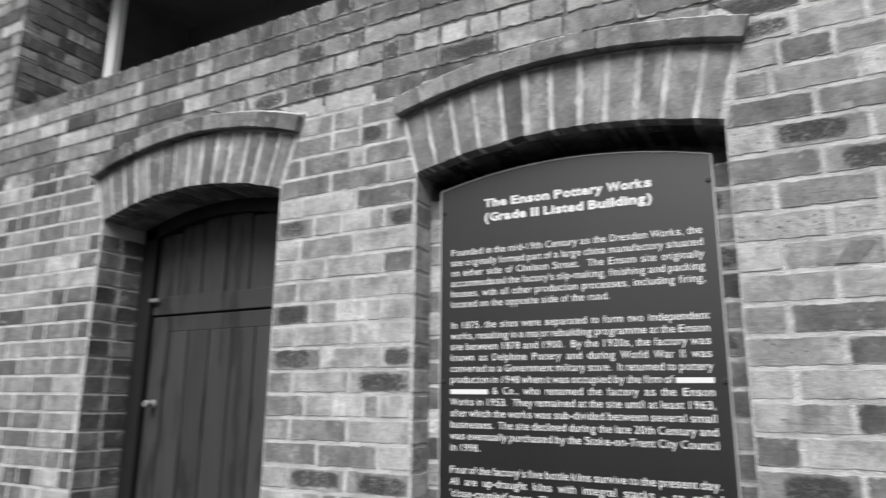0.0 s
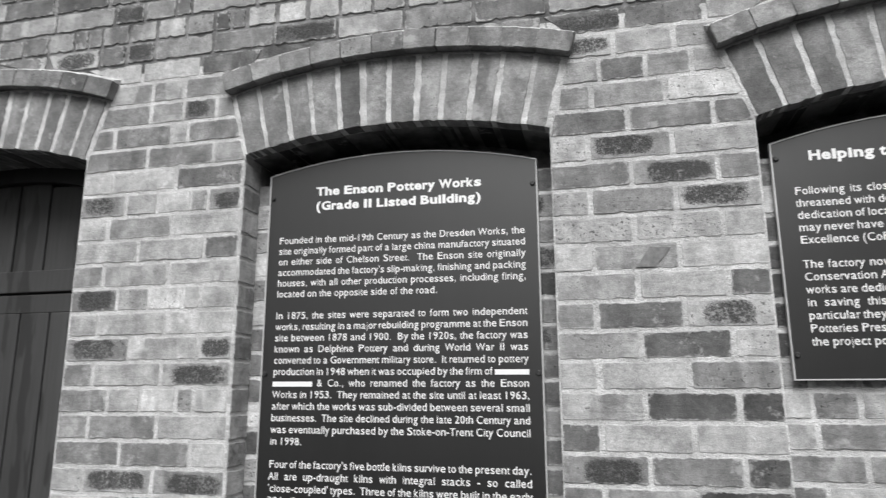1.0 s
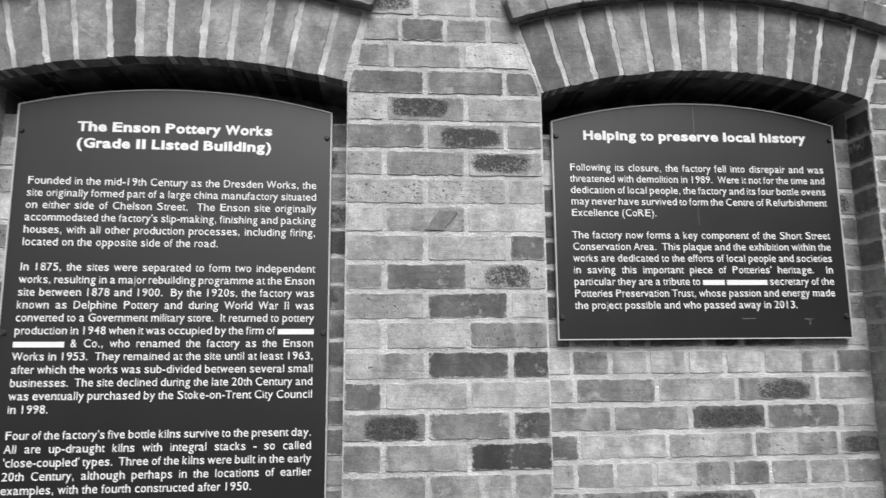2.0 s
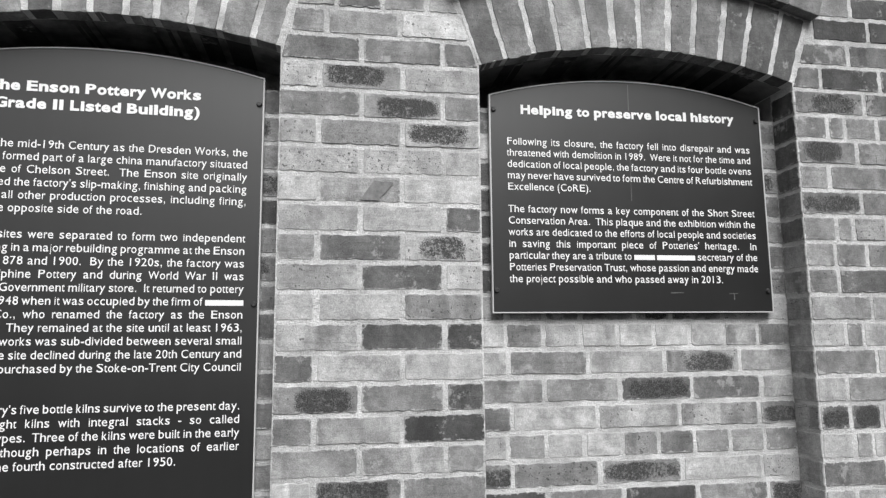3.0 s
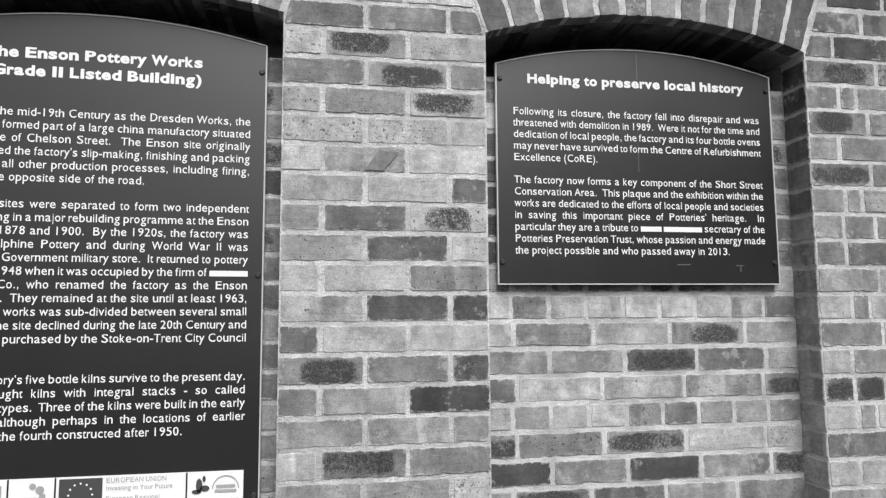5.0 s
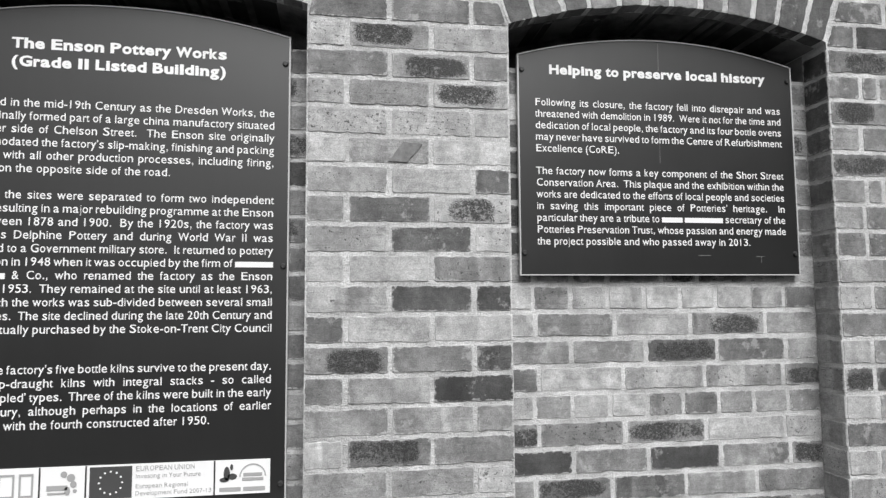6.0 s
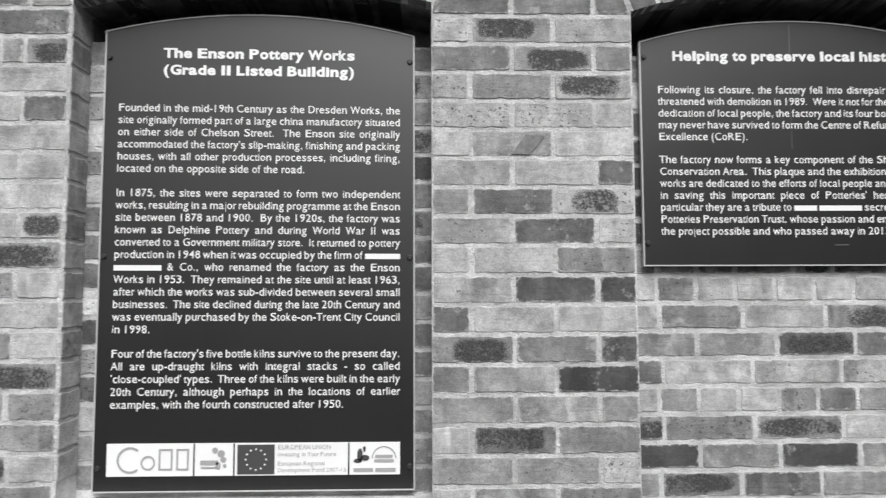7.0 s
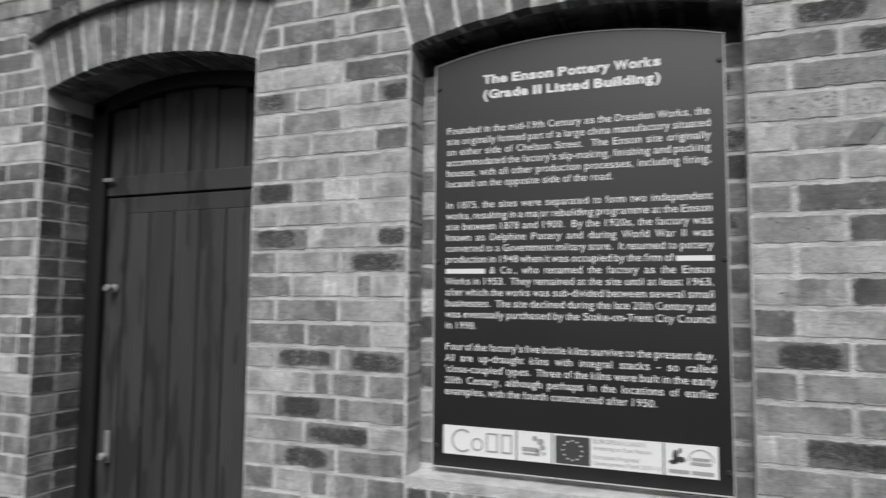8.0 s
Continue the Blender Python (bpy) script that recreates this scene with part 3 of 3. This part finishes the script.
def write(parent, lines, x0, x1, bases, size, weight, y, name, material, full=(), bars=(), bold=False):
    """Lines of words as flat meshes from x0, on the given baselines; those in full are justified to x1, with a double gap after a stop.
    Words in bars become plain bars; a bold face has wider letters, so that they fill the line."""
    table = glyphs(sorted({c for line in lines for c in line if c != " "} | set("xH")), weight)
    for n, line in enumerate(lines):
        words = line.split()
        gaps = [2 if w.endswith(".") and n in full and len(w) > 3 else 1 for w in words[:-1]] + [0]
        heavy = ((x1 - x0) / size - sum(ADVANCE[c] for c in "".join(words)) - 0.33 * (len(words) - 1)) / len("".join(words)) if bold else 0.0
        widths = [sum(ADVANCE[c] + heavy for c in w) * size for w in words]
        space, k = 0.278 * size, 1.0
        if n in full:
            space = (x1 - x0 - sum(widths)) / max(1, sum(gaps))
            if space < 0.2 * size:
                k = (x1 - x0) / (sum(widths) + sum(gaps) * 0.25 * size)
                space = 0.25 * size * k
        verts, faces = [], []
        x = x0
        for w, width, gap in zip(words, widths, gaps):
            if w.strip(".,") in bars:
                s = len(verts)
                z0, z1 = bases[n] - 0.01 * size, bases[n] + 0.5 * size
                verts += [(x, y, z0), (x + width * k, y, z0), (x + width * k, y, z1), (x, y, z1)]
                faces.append([s, s + 1, s + 2, s + 3])
                x += width * k
            else:
                for c in w:
                    s = len(verts)
                    advance = ADVANCE[c] + heavy
                    wide_ = c in "vwxyAVWYTXZ"
                    lead, ink = BEARING.get(c, (0.014, advance - 0.03) if wide_ else (0.075 if c.isupper() else 0.058, advance - (0.135 if c.isupper() else 0.112)))
                    if c in BEARING:
                        ink += heavy
                    co, polys = table[c]
                    a, b = min(v[0] for v in co), max(v[0] for v in co)
                    f = (ink + weight * 1.2) / (b - a)
                    verts += [(x + (lead - weight * 0.6 + (v[0] - a) * f) * size * k, y, bases[n] + v[1] * size) for v in co]
                    faces += [[s + i for i in p] for p in polys]
                    x += advance * size * k
            x += gap * space
        me = bpy.data.meshes.new(name)
        me.from_pydata(verts, [], faces)
        me.materials.append(material)
        tagged(part(name, me, parent), kind="stuff")


def plaque(x0, x1, z0, z1, rise, y, label):
    """A dark sheet with an arched top, pale cut edge and screws."""
    root = tagged(new("information_plaque"), label, "plaque", "plaques in the arched recesses")
    a = (x1 - x0) / 2
    cx, r = (x0 + x1) / 2, (a * a + rise * rise) / (2 * rise)

    def outline(inset):
        h = math.asin((a - inset) / r)
        arc = [(cx + (r - inset) * math.sin(t), z1 + rise - r + (r - inset) * math.cos(t)) for t in [h - 2 * h * i / 28 for i in range(29)]]
        return [(x0 + inset, z0 + inset), (x1 - inset, z0 + inset)] + arc

    part("panel", mesh_of("panel", *prism(outline(0.0032), y, y + 0.008), M_PANEL), root)
    o, i = outline(0.0), outline(0.0034)
    n = len(o)
    verts = [(p[0], y - 0.0025, p[1]) for p in o] + [(p[0], y - 0.0025, p[1]) for p in i] + [(p[0], y + 0.012, p[1]) for p in o] + [(p[0], y + 0.006, p[1]) for p in i]
    faces = []
    for k in range(n):
        j = (k + 1) % n
        faces += [[k, j, n + j, n + k], [k, j, 2 * n + j, 2 * n + k], [n + k, n + j, 3 * n + j, 3 * n + k]]
    part("rim", mesh_of("rim", verts, faces, M_RIM), root, "thin pale edge of the sheet")
    for sz in (0.05, 0.5, 0.94) if z1 - z0 > 1 else (0.1, 0.93):
        for sx in (x0 + 0.014, x1 - 0.014):
            bm = bmesh.new()
            m = Matrix.Translation((0, 0, 0)) @ Euler((radians(90), 0, 0)).to_matrix().to_4x4()
            bmesh.ops.create_cone(bm, cap_ends=True, segments=12, radius1=0.0088, radius2=0.0055, depth=0.007, matrix=m)
            me = bpy.data.meshes.new("screw")
            bm.to_mesh(me)
            bm.free()
            me.materials.append(M_SCREW)
            ob = part("screw", me, root, "dull dark screw head", (sx, y - 0.003, z0 + (z1 - z0) * sz))
    return root


PY = 0.083
tall = plaque(-0.456, 0.427, 0.976, 2.270, 0.056, PY, "tall dark plaque with white writing, screwed into brick recess")
wide = plaque(1.078, 1.966, 1.592, 2.246, 0.064, PY, "dark plaque with white writing over the brick infill")
BARS = ("nnnnnn", "nnnnnnnn", "nnnn", "nnnnnnn")
write(tall, ("The Enson Pottery Works",), -0.290, 0.256, (2.1955,), 0.0385, 0.041, PY - 0.0015, "heading_line", M_WHITE, (0,), bold=True)
write(tall, ("(Grade II Listed Building)",), -0.290, 0.254, (2.1465,), 0.0385, 0.041, PY - 0.0015, "heading_line", M_WHITE, (0,), bold=True)
TALL_TEXT = (
    "Founded in the mid-19th Century as the Dresden Works, the", "site originally formed part of a large china manufactory situated",
    "on either side of Chelson Street. The Enson site originally", "accommodated the factory's slip-making, finishing and packing",
    "houses, with all other production processes, including firing,", "located on the opposite side of the road.",
    "In 1875, the sites were separated to form two independent", "works, resulting in a major rebuilding programme at the Enson",
    "site between 1878 and 1900. By the 1920s, the factory was", "known as Delphine Pottery and during World War II was",
    "converted to a Government military store. It returned to pottery", "production in 1948 when it was occupied by the firm of nnnnnn",
    "nnnnnnnn & Co., who renamed the factory as the Enson", "Works in 1953. They remained at the site until at least 1963,",
    "after which the works was sub-divided between several small", "businesses. The site declined during the late 20th Century and",
    "was eventually purchased by the Stoke-on-Trent City Council", "in 1998.",
    "Four of the factory's five bottle kilns survive to the present day.", "All are up-draught kilns with integral stacks - so called",
    "'close-coupled' types. Three of the kilns were built in the early", "20th Century, although perhaps in the locations of earlier", "examples, with the fourth constructed after 1950.")
bases = [2.059 - 0.0214 - 0.0349 * i for i in range(6)] + [1.815 - 0.0214 - 0.0349 * i for i in range(12)] + [1.364 - 0.0214 - 0.0349 * i for i in range(5)]
write(tall, TALL_TEXT, -0.414, 0.386, bases, 0.0298, 0.005, PY - 0.0015, "text_line", M_WHITE, [i for i in range(23) if i not in (5, 17, 22)], BARS)
write(wide, ("Helping to preserve local history",), 1.174, 1.875, (2.191,), 0.0385, 0.041, PY - 0.0015, "heading_line", M_WHITE, (0,), bold=True)
WIDE_TEXT = (
    "Following its closure, the factory fell into disrepair and was", "threatened with demolition in 1989. Were it not for the time and",
    "dedication of local people, the factory and its four bottle ovens", "may never have survived to form the Centre of Refurbishment", "Excellence (CoRE).",
    "The factory now forms a key component of the Short Street", "Conservation Area. This plaque and the exhibition within the",
    "works are dedicated to the efforts of local people and societies", "in saving this important piece of Potteries' heritage. In",
    "particular they are a tribute to nnnn nnnnnnn, secretary of the", "Potteries Preservation Trust, whose passion and energy made", "the project possible and who passed away in 2013.")
bases = [2.115 - 0.0214 - 0.0345 * i for i in range(5)] + [1.910 - 0.0214 - 0.0345 * i for i in range(7)]
write(wide, WIDE_TEXT, 1.130, 1.924, bases, 0.0298, 0.005, PY - 0.0015, "text_line", M_WHITE, [i for i in range(12) if i not in (4, 11)], BARS)


for x0, x1, z0, z1 in ((1.520, 1.5235, 2.215, 2.300), (1.517, 1.519, 1.93, 2.06), (1.63, 1.672, 1.650, 1.653), (1.82, 1.85, 1.648, 1.6505), (1.835, 1.838, 1.63, 1.648)):
    me = bpy.data.meshes.new("scuff")
    me.from_pydata([(x0, PY - 0.001, z0), (x1, PY - 0.001, z0 + 0.001), (x1, PY - 0.001, z1), (x0 + 0.001, PY - 0.001, z1)], [], [[0, 1, 2, 3]])
    me.materials.append(M_SCUFF)
    part("scuff", me, wide, "faint pale scuff on the sheet")


# ---- strip of funders' marks on the tall plaque ----
def flat(name, pieces, y, material, parent, label=""):
    """Flat shapes given as outlines of (x, z)."""
    verts, faces = [], []
    for o in pieces:
        k = len(verts)
        verts += [(x, y, z) for x, z in o]
        faces.append(list(range(k, k + len(o))))
    me = bpy.data.meshes.new(name)
    me.from_pydata(verts, [], faces)
    me.materials.append(material)
    return part(name, me, parent, label)


def rect(x0, x1, z0, z1):
    return [(x0, z0), (x1, z0), (x1, z1), (x0, z1)]


def disc(x, z, r, rz=None, n=14):
    return [(x + r * math.cos(2 * math.pi * i / n), z + (rz or r) * math.sin(2 * math.pi * i / n)) for i in range(n)]


def arc_band(x, z, r0, r1, a0, a1, n=18):
    """Short quads that follow an arc."""
    t = [radians(a0 + (a1 - a0) * i / n) for i in range(n + 1)]
    return [[(x + r0 * math.cos(a), z + r0 * math.sin(a)), (x + r1 * math.cos(a), z + r1 * math.sin(a)), (x + r1 * math.cos(b), z + r1 * math.sin(b)), (x + r0 * math.cos(b), z + r0 * math.sin(b))] for a, b in zip(t, t[1:])]


strip = part("logo_strip", mesh_of("logo_strip", *box(-0.416, 0.386, PY - 0.004, PY - 0.0005, 1.020, 1.108), M_WHITE), tall, "white strip of funders' marks")
Y1 = PY - 0.0055
flat("divider", [rect(-0.180, -0.176, 1.020, 1.108)], Y1, M_PANEL, strip)
flat("divider", [rect(-0.071, -0.067, 1.020, 1.108)], Y1, M_PANEL, strip)
flat("divider", [rect(0.243, 0.247, 1.020, 1.108)], Y1, M_PANEL, strip)
for mark in (
    arc_band(-0.352, 1.064, 0.030, 0.036, 50, 310), arc_band(-0.303, 1.056, 0.015, 0.020, 0, 360),
    [rect(-0.274, -0.269, 1.036, 1.094), rect(-0.269, -0.241, 1.089, 1.094), rect(-0.269, -0.241, 1.036, 1.041), rect(-0.241, -0.236, 1.036, 1.094)],
    [rect(-0.226, -0.221, 1.036, 1.094), rect(-0.221, -0.197, 1.089, 1.094), rect(-0.221, -0.197, 1.036, 1.041), rect(-0.197, -0.192, 1.036, 1.094)],
):
    flat("mark", mark, Y1, M_GREYPRINT, strip, "thin grey outline shape")
flat("mark", [disc(-0.121, 1.089, 0.008), disc(-0.104, 1.080, 0.010), disc(-0.098, 1.064, 0.008), disc(-0.112, 1.048, 0.007, 0.011), disc(-0.094, 1.047, 0.005)], Y1, M_GREYPRINT, strip)
flat("mark", [rect(-0.161, -0.112, 1.050, 1.062), rect(-0.159, -0.116, 1.040, 1.045)], Y1, M_GREYPRINT, strip)
flag = flat("flag", [rect(-0.060, 0.042, 1.024, 1.104)], Y1, M_DARKPRINT, strip, "dark flag with a ring of pale stars")
flat("star_ring", [disc(-0.009 + 0.028 * math.cos(math.pi * i / 6), 1.064 + 0.028 * math.sin(math.pi * i / 6), 0.0027, n=8) for i in range(12)], Y1 - 0.0015, M_WHITE, flag)
write(strip, ("EUROPEAN UNION",), 0.050, 0.196, (1.0905,), 0.0172, 0.0, Y1, "small_line", M_GREYPRINT, (0,))
write(strip, ("Investing in Your Future", "European Regional", "Development Fund 2007-13"), 0.050, 0.236, (1.072, 1.047, 1.029), 0.0152, 0.0, Y1, "small_line", M_GREYPRINT)
flat("mark", [disc(0.276, 1.074, 0.008, 0.018), disc(0.290, 1.066, 0.012, 0.008), disc(0.270, 1.058, 0.012, 0.006), disc(0.288, 1.090, 0.004, 0.008)], Y1, M_DARKPRINT, strip)
flat("mark", arc_band(0.342, 1.064, 0.031, 0.034, 0, 180) + [rect(0.318, 0.366, 1.066, 1.074), rect(0.315, 0.369, 1.054, 1.062)], Y1, M_GREYPRINT, strip)
flat("mark", [rect(0.258, 0.312, 1.028, 1.038), rect(0.318, 0.374, 1.028, 1.038)], Y1, M_GREYPRINT, strip)
# the tall sheet hangs a little out of square: its upper corner by the smaller plaque droops
for ob in tall.children_recursive:
    for v in ob.data.vertices:
        x, z = v.co.x + ob.location.x, v.co.z + ob.location.z
        v.co.z -= 0.011 * (x + 0.456) / 0.883 * max(0.0, (z - 0.976) / 1.294)

# ---- brick-on-edge sill under the tall plaque ----
sill = new("sill_1", mesh_of("sill_1", *prism([(TALL.x0 - 0.0, 0.925), (TALL.x1, 0.925), (TALL.x1, 0.957), (TALL.x0, 0.957)], 0.004, 0.2), M_MORTAR))
tagged(sill, "mortar ledge over bricks on edge below the tall plaque", "sill", kind="structure")
for i in range(13):
    w = (TALL.x1 - TALL.x0) / 13
    b = brick(sill, TALL.x0 + i * w + 0.006, TALL.x0 + (i + 1) * w - 0.006, 0.818, 0.925, TONES[(2, 3, 5, 3, 4, 2, 5, 4, 3, 5, 4, 2, 5)[i]], y=0.001)

# ---- the door in its deep reveal ----
DY = DOOR.deep + 0.005
door = tagged(new("door_1"), "closed dark-painted boarded door in a deep brick reveal", "door", kind="structure")
door.location = (0, 0, 0)
arc = DOOR.arc(DOOR.r)
inner = [(p[0] * 0.93 + DOOR.cx * 0.07, p[1] - 0.055) for p in arc]
frame_bits = [
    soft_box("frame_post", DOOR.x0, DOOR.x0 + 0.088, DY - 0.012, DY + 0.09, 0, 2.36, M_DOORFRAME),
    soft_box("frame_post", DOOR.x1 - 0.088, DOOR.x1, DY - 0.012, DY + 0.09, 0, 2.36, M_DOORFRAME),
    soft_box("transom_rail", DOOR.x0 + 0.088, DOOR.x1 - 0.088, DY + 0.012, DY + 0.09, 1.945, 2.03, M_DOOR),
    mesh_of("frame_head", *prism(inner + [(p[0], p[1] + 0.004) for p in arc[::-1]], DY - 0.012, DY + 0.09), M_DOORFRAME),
]
for me in frame_bits:
    part(me.name.split(".")[0], me, door)
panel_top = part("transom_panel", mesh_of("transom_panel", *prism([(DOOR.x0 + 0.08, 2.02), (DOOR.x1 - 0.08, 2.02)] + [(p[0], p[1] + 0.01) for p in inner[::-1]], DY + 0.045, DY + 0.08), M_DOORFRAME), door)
bx0, bx1 = DOOR.x0 + 0.09, DOOR.x1 - 0.09
for i in range(6):
    w = (bx1 - bx0) / 6
    xa, xb = bx0 + i * w + 0.004, bx0 + (i + 1) * w - 0.004
    top = DOOR.zc + math.sqrt(DOOR.r**2 - (max(abs(xa - DOOR.cx), abs(xb - DOOR.cx))) ** 2) - 0.05
    part("board", soft_box("board", xa, xb, DY + 0.020, DY + 0.05, 2.025, top, M_DOOR, 0.004), panel_top)
# near-black backing puts shade into the grooves between the boards
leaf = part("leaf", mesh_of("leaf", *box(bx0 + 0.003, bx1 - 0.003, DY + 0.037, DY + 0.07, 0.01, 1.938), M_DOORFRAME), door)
part("stile", soft_box("stile", bx0 + 0.004, bx0 + 0.10, DY + 0.019, DY + 0.04, 0.01, 1.937, M_DOOR), leaf)
part("stile", soft_box("stile", bx1 - 0.10, bx1 - 0.004, DY + 0.019, DY + 0.04, 0.01, 1.937, M_DOOR), leaf)
part("top_rail", soft_box("top_rail", bx0 + 0.102, bx1 - 0.102, DY + 0.020, DY + 0.035, 1.865, 1.937, M_DOOR), leaf)
for i in range(5):
    w = (bx1 - bx0 - 0.204) / 5
    part("board", soft_box("board", bx0 + 0.102 + i * w + 0.004, bx0 + 0.102 + (i + 1) * w - 0.004, DY + 0.021, DY + 0.04, 0.01, 1.866, M_DOOR, 0.004), leaf)


def turned(name, profile, material, parent, at):
    """A body turned about the y axis from (radius, y) pairs."""
    n, verts, faces = 14, [], []
    for r0, y0 in profile:
        verts += [(r0 * math.cos(2 * math.pi * i / n), y0, r0 * math.sin(2 * math.pi * i / n)) for i in range(n)]
    for k in range(len(profile) - 1):
        faces += [[k * n + i, k * n + (i + 1) % n, (k + 1) * n + (i + 1) % n, (k + 1) * n + i] for i in range(n)]
    faces += [list(range(n)), list(range((len(profile) - 1) * n, len(profile) * n))]
    return part(name, mesh_of(name, verts, faces, material), parent, at=at)


knob = turned("knob", [(0.020, 0.0), (0.020, -0.006), (0.009, -0.010), (0.009, -0.022), (0.016, -0.030), (0.018, -0.040), (0.012, -0.048)], M_BRASS, leaf, (bx0 + 0.062, DY + 0.014, 1.540))
tagged(knob, "small pale metal knob")
plate = part("handle_plate", soft_box("handle_plate", bx0 + 0.050, bx0 + 0.078, DY + 0.008, DY + 0.016, 0.80, 0.935, M_BRASS, 0.003), leaf, "pale worn metal handle plate")
turned("handle_knob", [(0.010, 0.0), (0.010, -0.012), (0.017, -0.016), (0.018, -0.026), (0.011, -0.032)], M_BRASS, plate, (bx0 + 0.062, DY + 0.01, 0.83))
part("catch", soft_box("catch", bx0 - 0.005, bx0 + 0.05, DY - 0.014, DY - 0.004, 2.005, 2.022, M_BRASS, 0.002), door, "small pale metal catch")

# ---- the upper opening: a white post before a dark interior, made of added boards ----
window = tagged(new("window_1"), "wide dark upper opening with a white-painted post", "window", kind="structure")
part("post", soft_box("post", UP0 + 0.075, UP0 + 0.155, 0.46, 0.51, SILL - 0.01, HEAD, M_POST), window, "white-painted upright post")
# dark boards added to stand for the unlit interior
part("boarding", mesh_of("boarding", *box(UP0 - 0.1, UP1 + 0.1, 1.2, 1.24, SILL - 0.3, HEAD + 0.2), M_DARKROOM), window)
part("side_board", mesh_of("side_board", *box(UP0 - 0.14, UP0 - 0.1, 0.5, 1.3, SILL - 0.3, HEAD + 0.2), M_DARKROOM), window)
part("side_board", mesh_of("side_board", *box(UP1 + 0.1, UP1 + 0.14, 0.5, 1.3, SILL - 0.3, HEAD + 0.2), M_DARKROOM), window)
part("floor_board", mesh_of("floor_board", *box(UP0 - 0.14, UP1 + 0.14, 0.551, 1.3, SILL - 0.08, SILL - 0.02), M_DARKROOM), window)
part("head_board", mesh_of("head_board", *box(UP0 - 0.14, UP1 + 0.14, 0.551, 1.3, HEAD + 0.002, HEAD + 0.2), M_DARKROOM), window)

# ---- bricks, last: the infill, the front, the reveals ----
for n, text in enumerate(PANEL):
    course(wide_back, WIDE.x0 - 0.02, WIDE.x1, 1.560 - n * 0.0785 - drift(1.5), text, WIDE.deep, 0.06, 0.0785)
r = random.Random(5)
for n in range(8):
    text = random_course(r, WIDE.x0 - 0.02, WIDE.x1, n % 2)
    course(wide_back, WIDE.x0 - 0.02, WIDE.x1, 1.640 + n * 0.080, text, WIDE.deep, 0.06)
for n in range(16):
    text = random_course(r, TALL.x0, TALL.x1, n % 2)
    course(tall_back, TALL.x0 - 0.01, TALL.x1 + 0.01, 1.03 + n * 0.080, text, TALL.deep, 0.06)
bricks_of_wall()
# brick on edge along the foot of the upper opening
ledge = new("sill_2", mesh_of("sill_2", *box(-2.6, 0.35, 0.012, 0.2, top_of(15) + 0.03, SILL - 0.003), M_OLD_AND_SHADE))
tagged(ledge, "course of bricks on edge under the upper opening", "sill", kind="structure")
for i in range(38):
    x = -2.6 + i * 0.078
    brick(ledge, x, x + 0.067, top_of(15) + 0.028, SILL, TONES[r.choice((1, 2, 2, 3, 4))], depth=0.2)
kiln_mark()
pieces = loose_blocks(((LEFT, DOOR.x0 - 0.01, -22, 15), (DOOR.x0, -1.56, 9, 15), (1.5, RIGHT, 11, 15), (2.66, RIGHT, -22, 10), (WIDE.x1, 2.66, -22, -13), (WIDE.x1, 2.66, 9, 10),
                       (DOOR.x1, WIDE.x0, -22, -13), (TALL.x0, TALL.x1, -12, -13), (LEFT, UP0, 16, 30), (UP1, RIGHT, 16, 30)), 21)
# the reveal of the door and of the upper opening, and the top of the sill
rr = random.Random(31)
# tones also carry light: dark under the wide arch, raised at the tall recess
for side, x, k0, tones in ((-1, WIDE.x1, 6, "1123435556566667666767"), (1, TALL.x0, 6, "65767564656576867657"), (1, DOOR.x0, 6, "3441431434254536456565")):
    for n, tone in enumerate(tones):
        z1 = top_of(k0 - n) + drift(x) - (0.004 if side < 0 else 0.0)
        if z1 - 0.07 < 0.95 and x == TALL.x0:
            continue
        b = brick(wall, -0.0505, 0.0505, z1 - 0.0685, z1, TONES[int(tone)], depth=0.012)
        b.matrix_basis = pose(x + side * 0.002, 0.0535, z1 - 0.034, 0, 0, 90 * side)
# low tones: dark bricks, and the reveal's shade put into the colour
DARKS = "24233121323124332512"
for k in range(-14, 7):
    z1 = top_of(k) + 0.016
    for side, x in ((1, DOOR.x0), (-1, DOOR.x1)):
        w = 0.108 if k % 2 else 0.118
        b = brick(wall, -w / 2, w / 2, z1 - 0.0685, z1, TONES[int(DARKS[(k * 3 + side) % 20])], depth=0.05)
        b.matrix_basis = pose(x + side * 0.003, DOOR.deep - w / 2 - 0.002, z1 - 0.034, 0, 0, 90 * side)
for k in range(16, 31):
    y = 0.105 if k % 2 else 0.03
    while y < BACK - 0.03:
        w = min(0.225 if rr.random() < 0.6 else 0.107, BACK - y)
        v, f = rough_block([(-w / 2 + 0.006, -0.034), (w / 2 - 0.006, -0.034), (w / 2 - 0.006, 0.034), (-w / 2 + 0.006, 0.034)], 0.05, rr.random())
        pieces.append(([(UP0 + 0.004 - q[1], y + w / 2 + q[0], top_of(k) - 0.018 + q[2]) for q in v], f))
        y += w
joined_bricks = part("brickwork", mesh_of("brickwork", *joined(pieces), M_BRICKS), wall)
tagged(joined_bricks, kind="stuff")
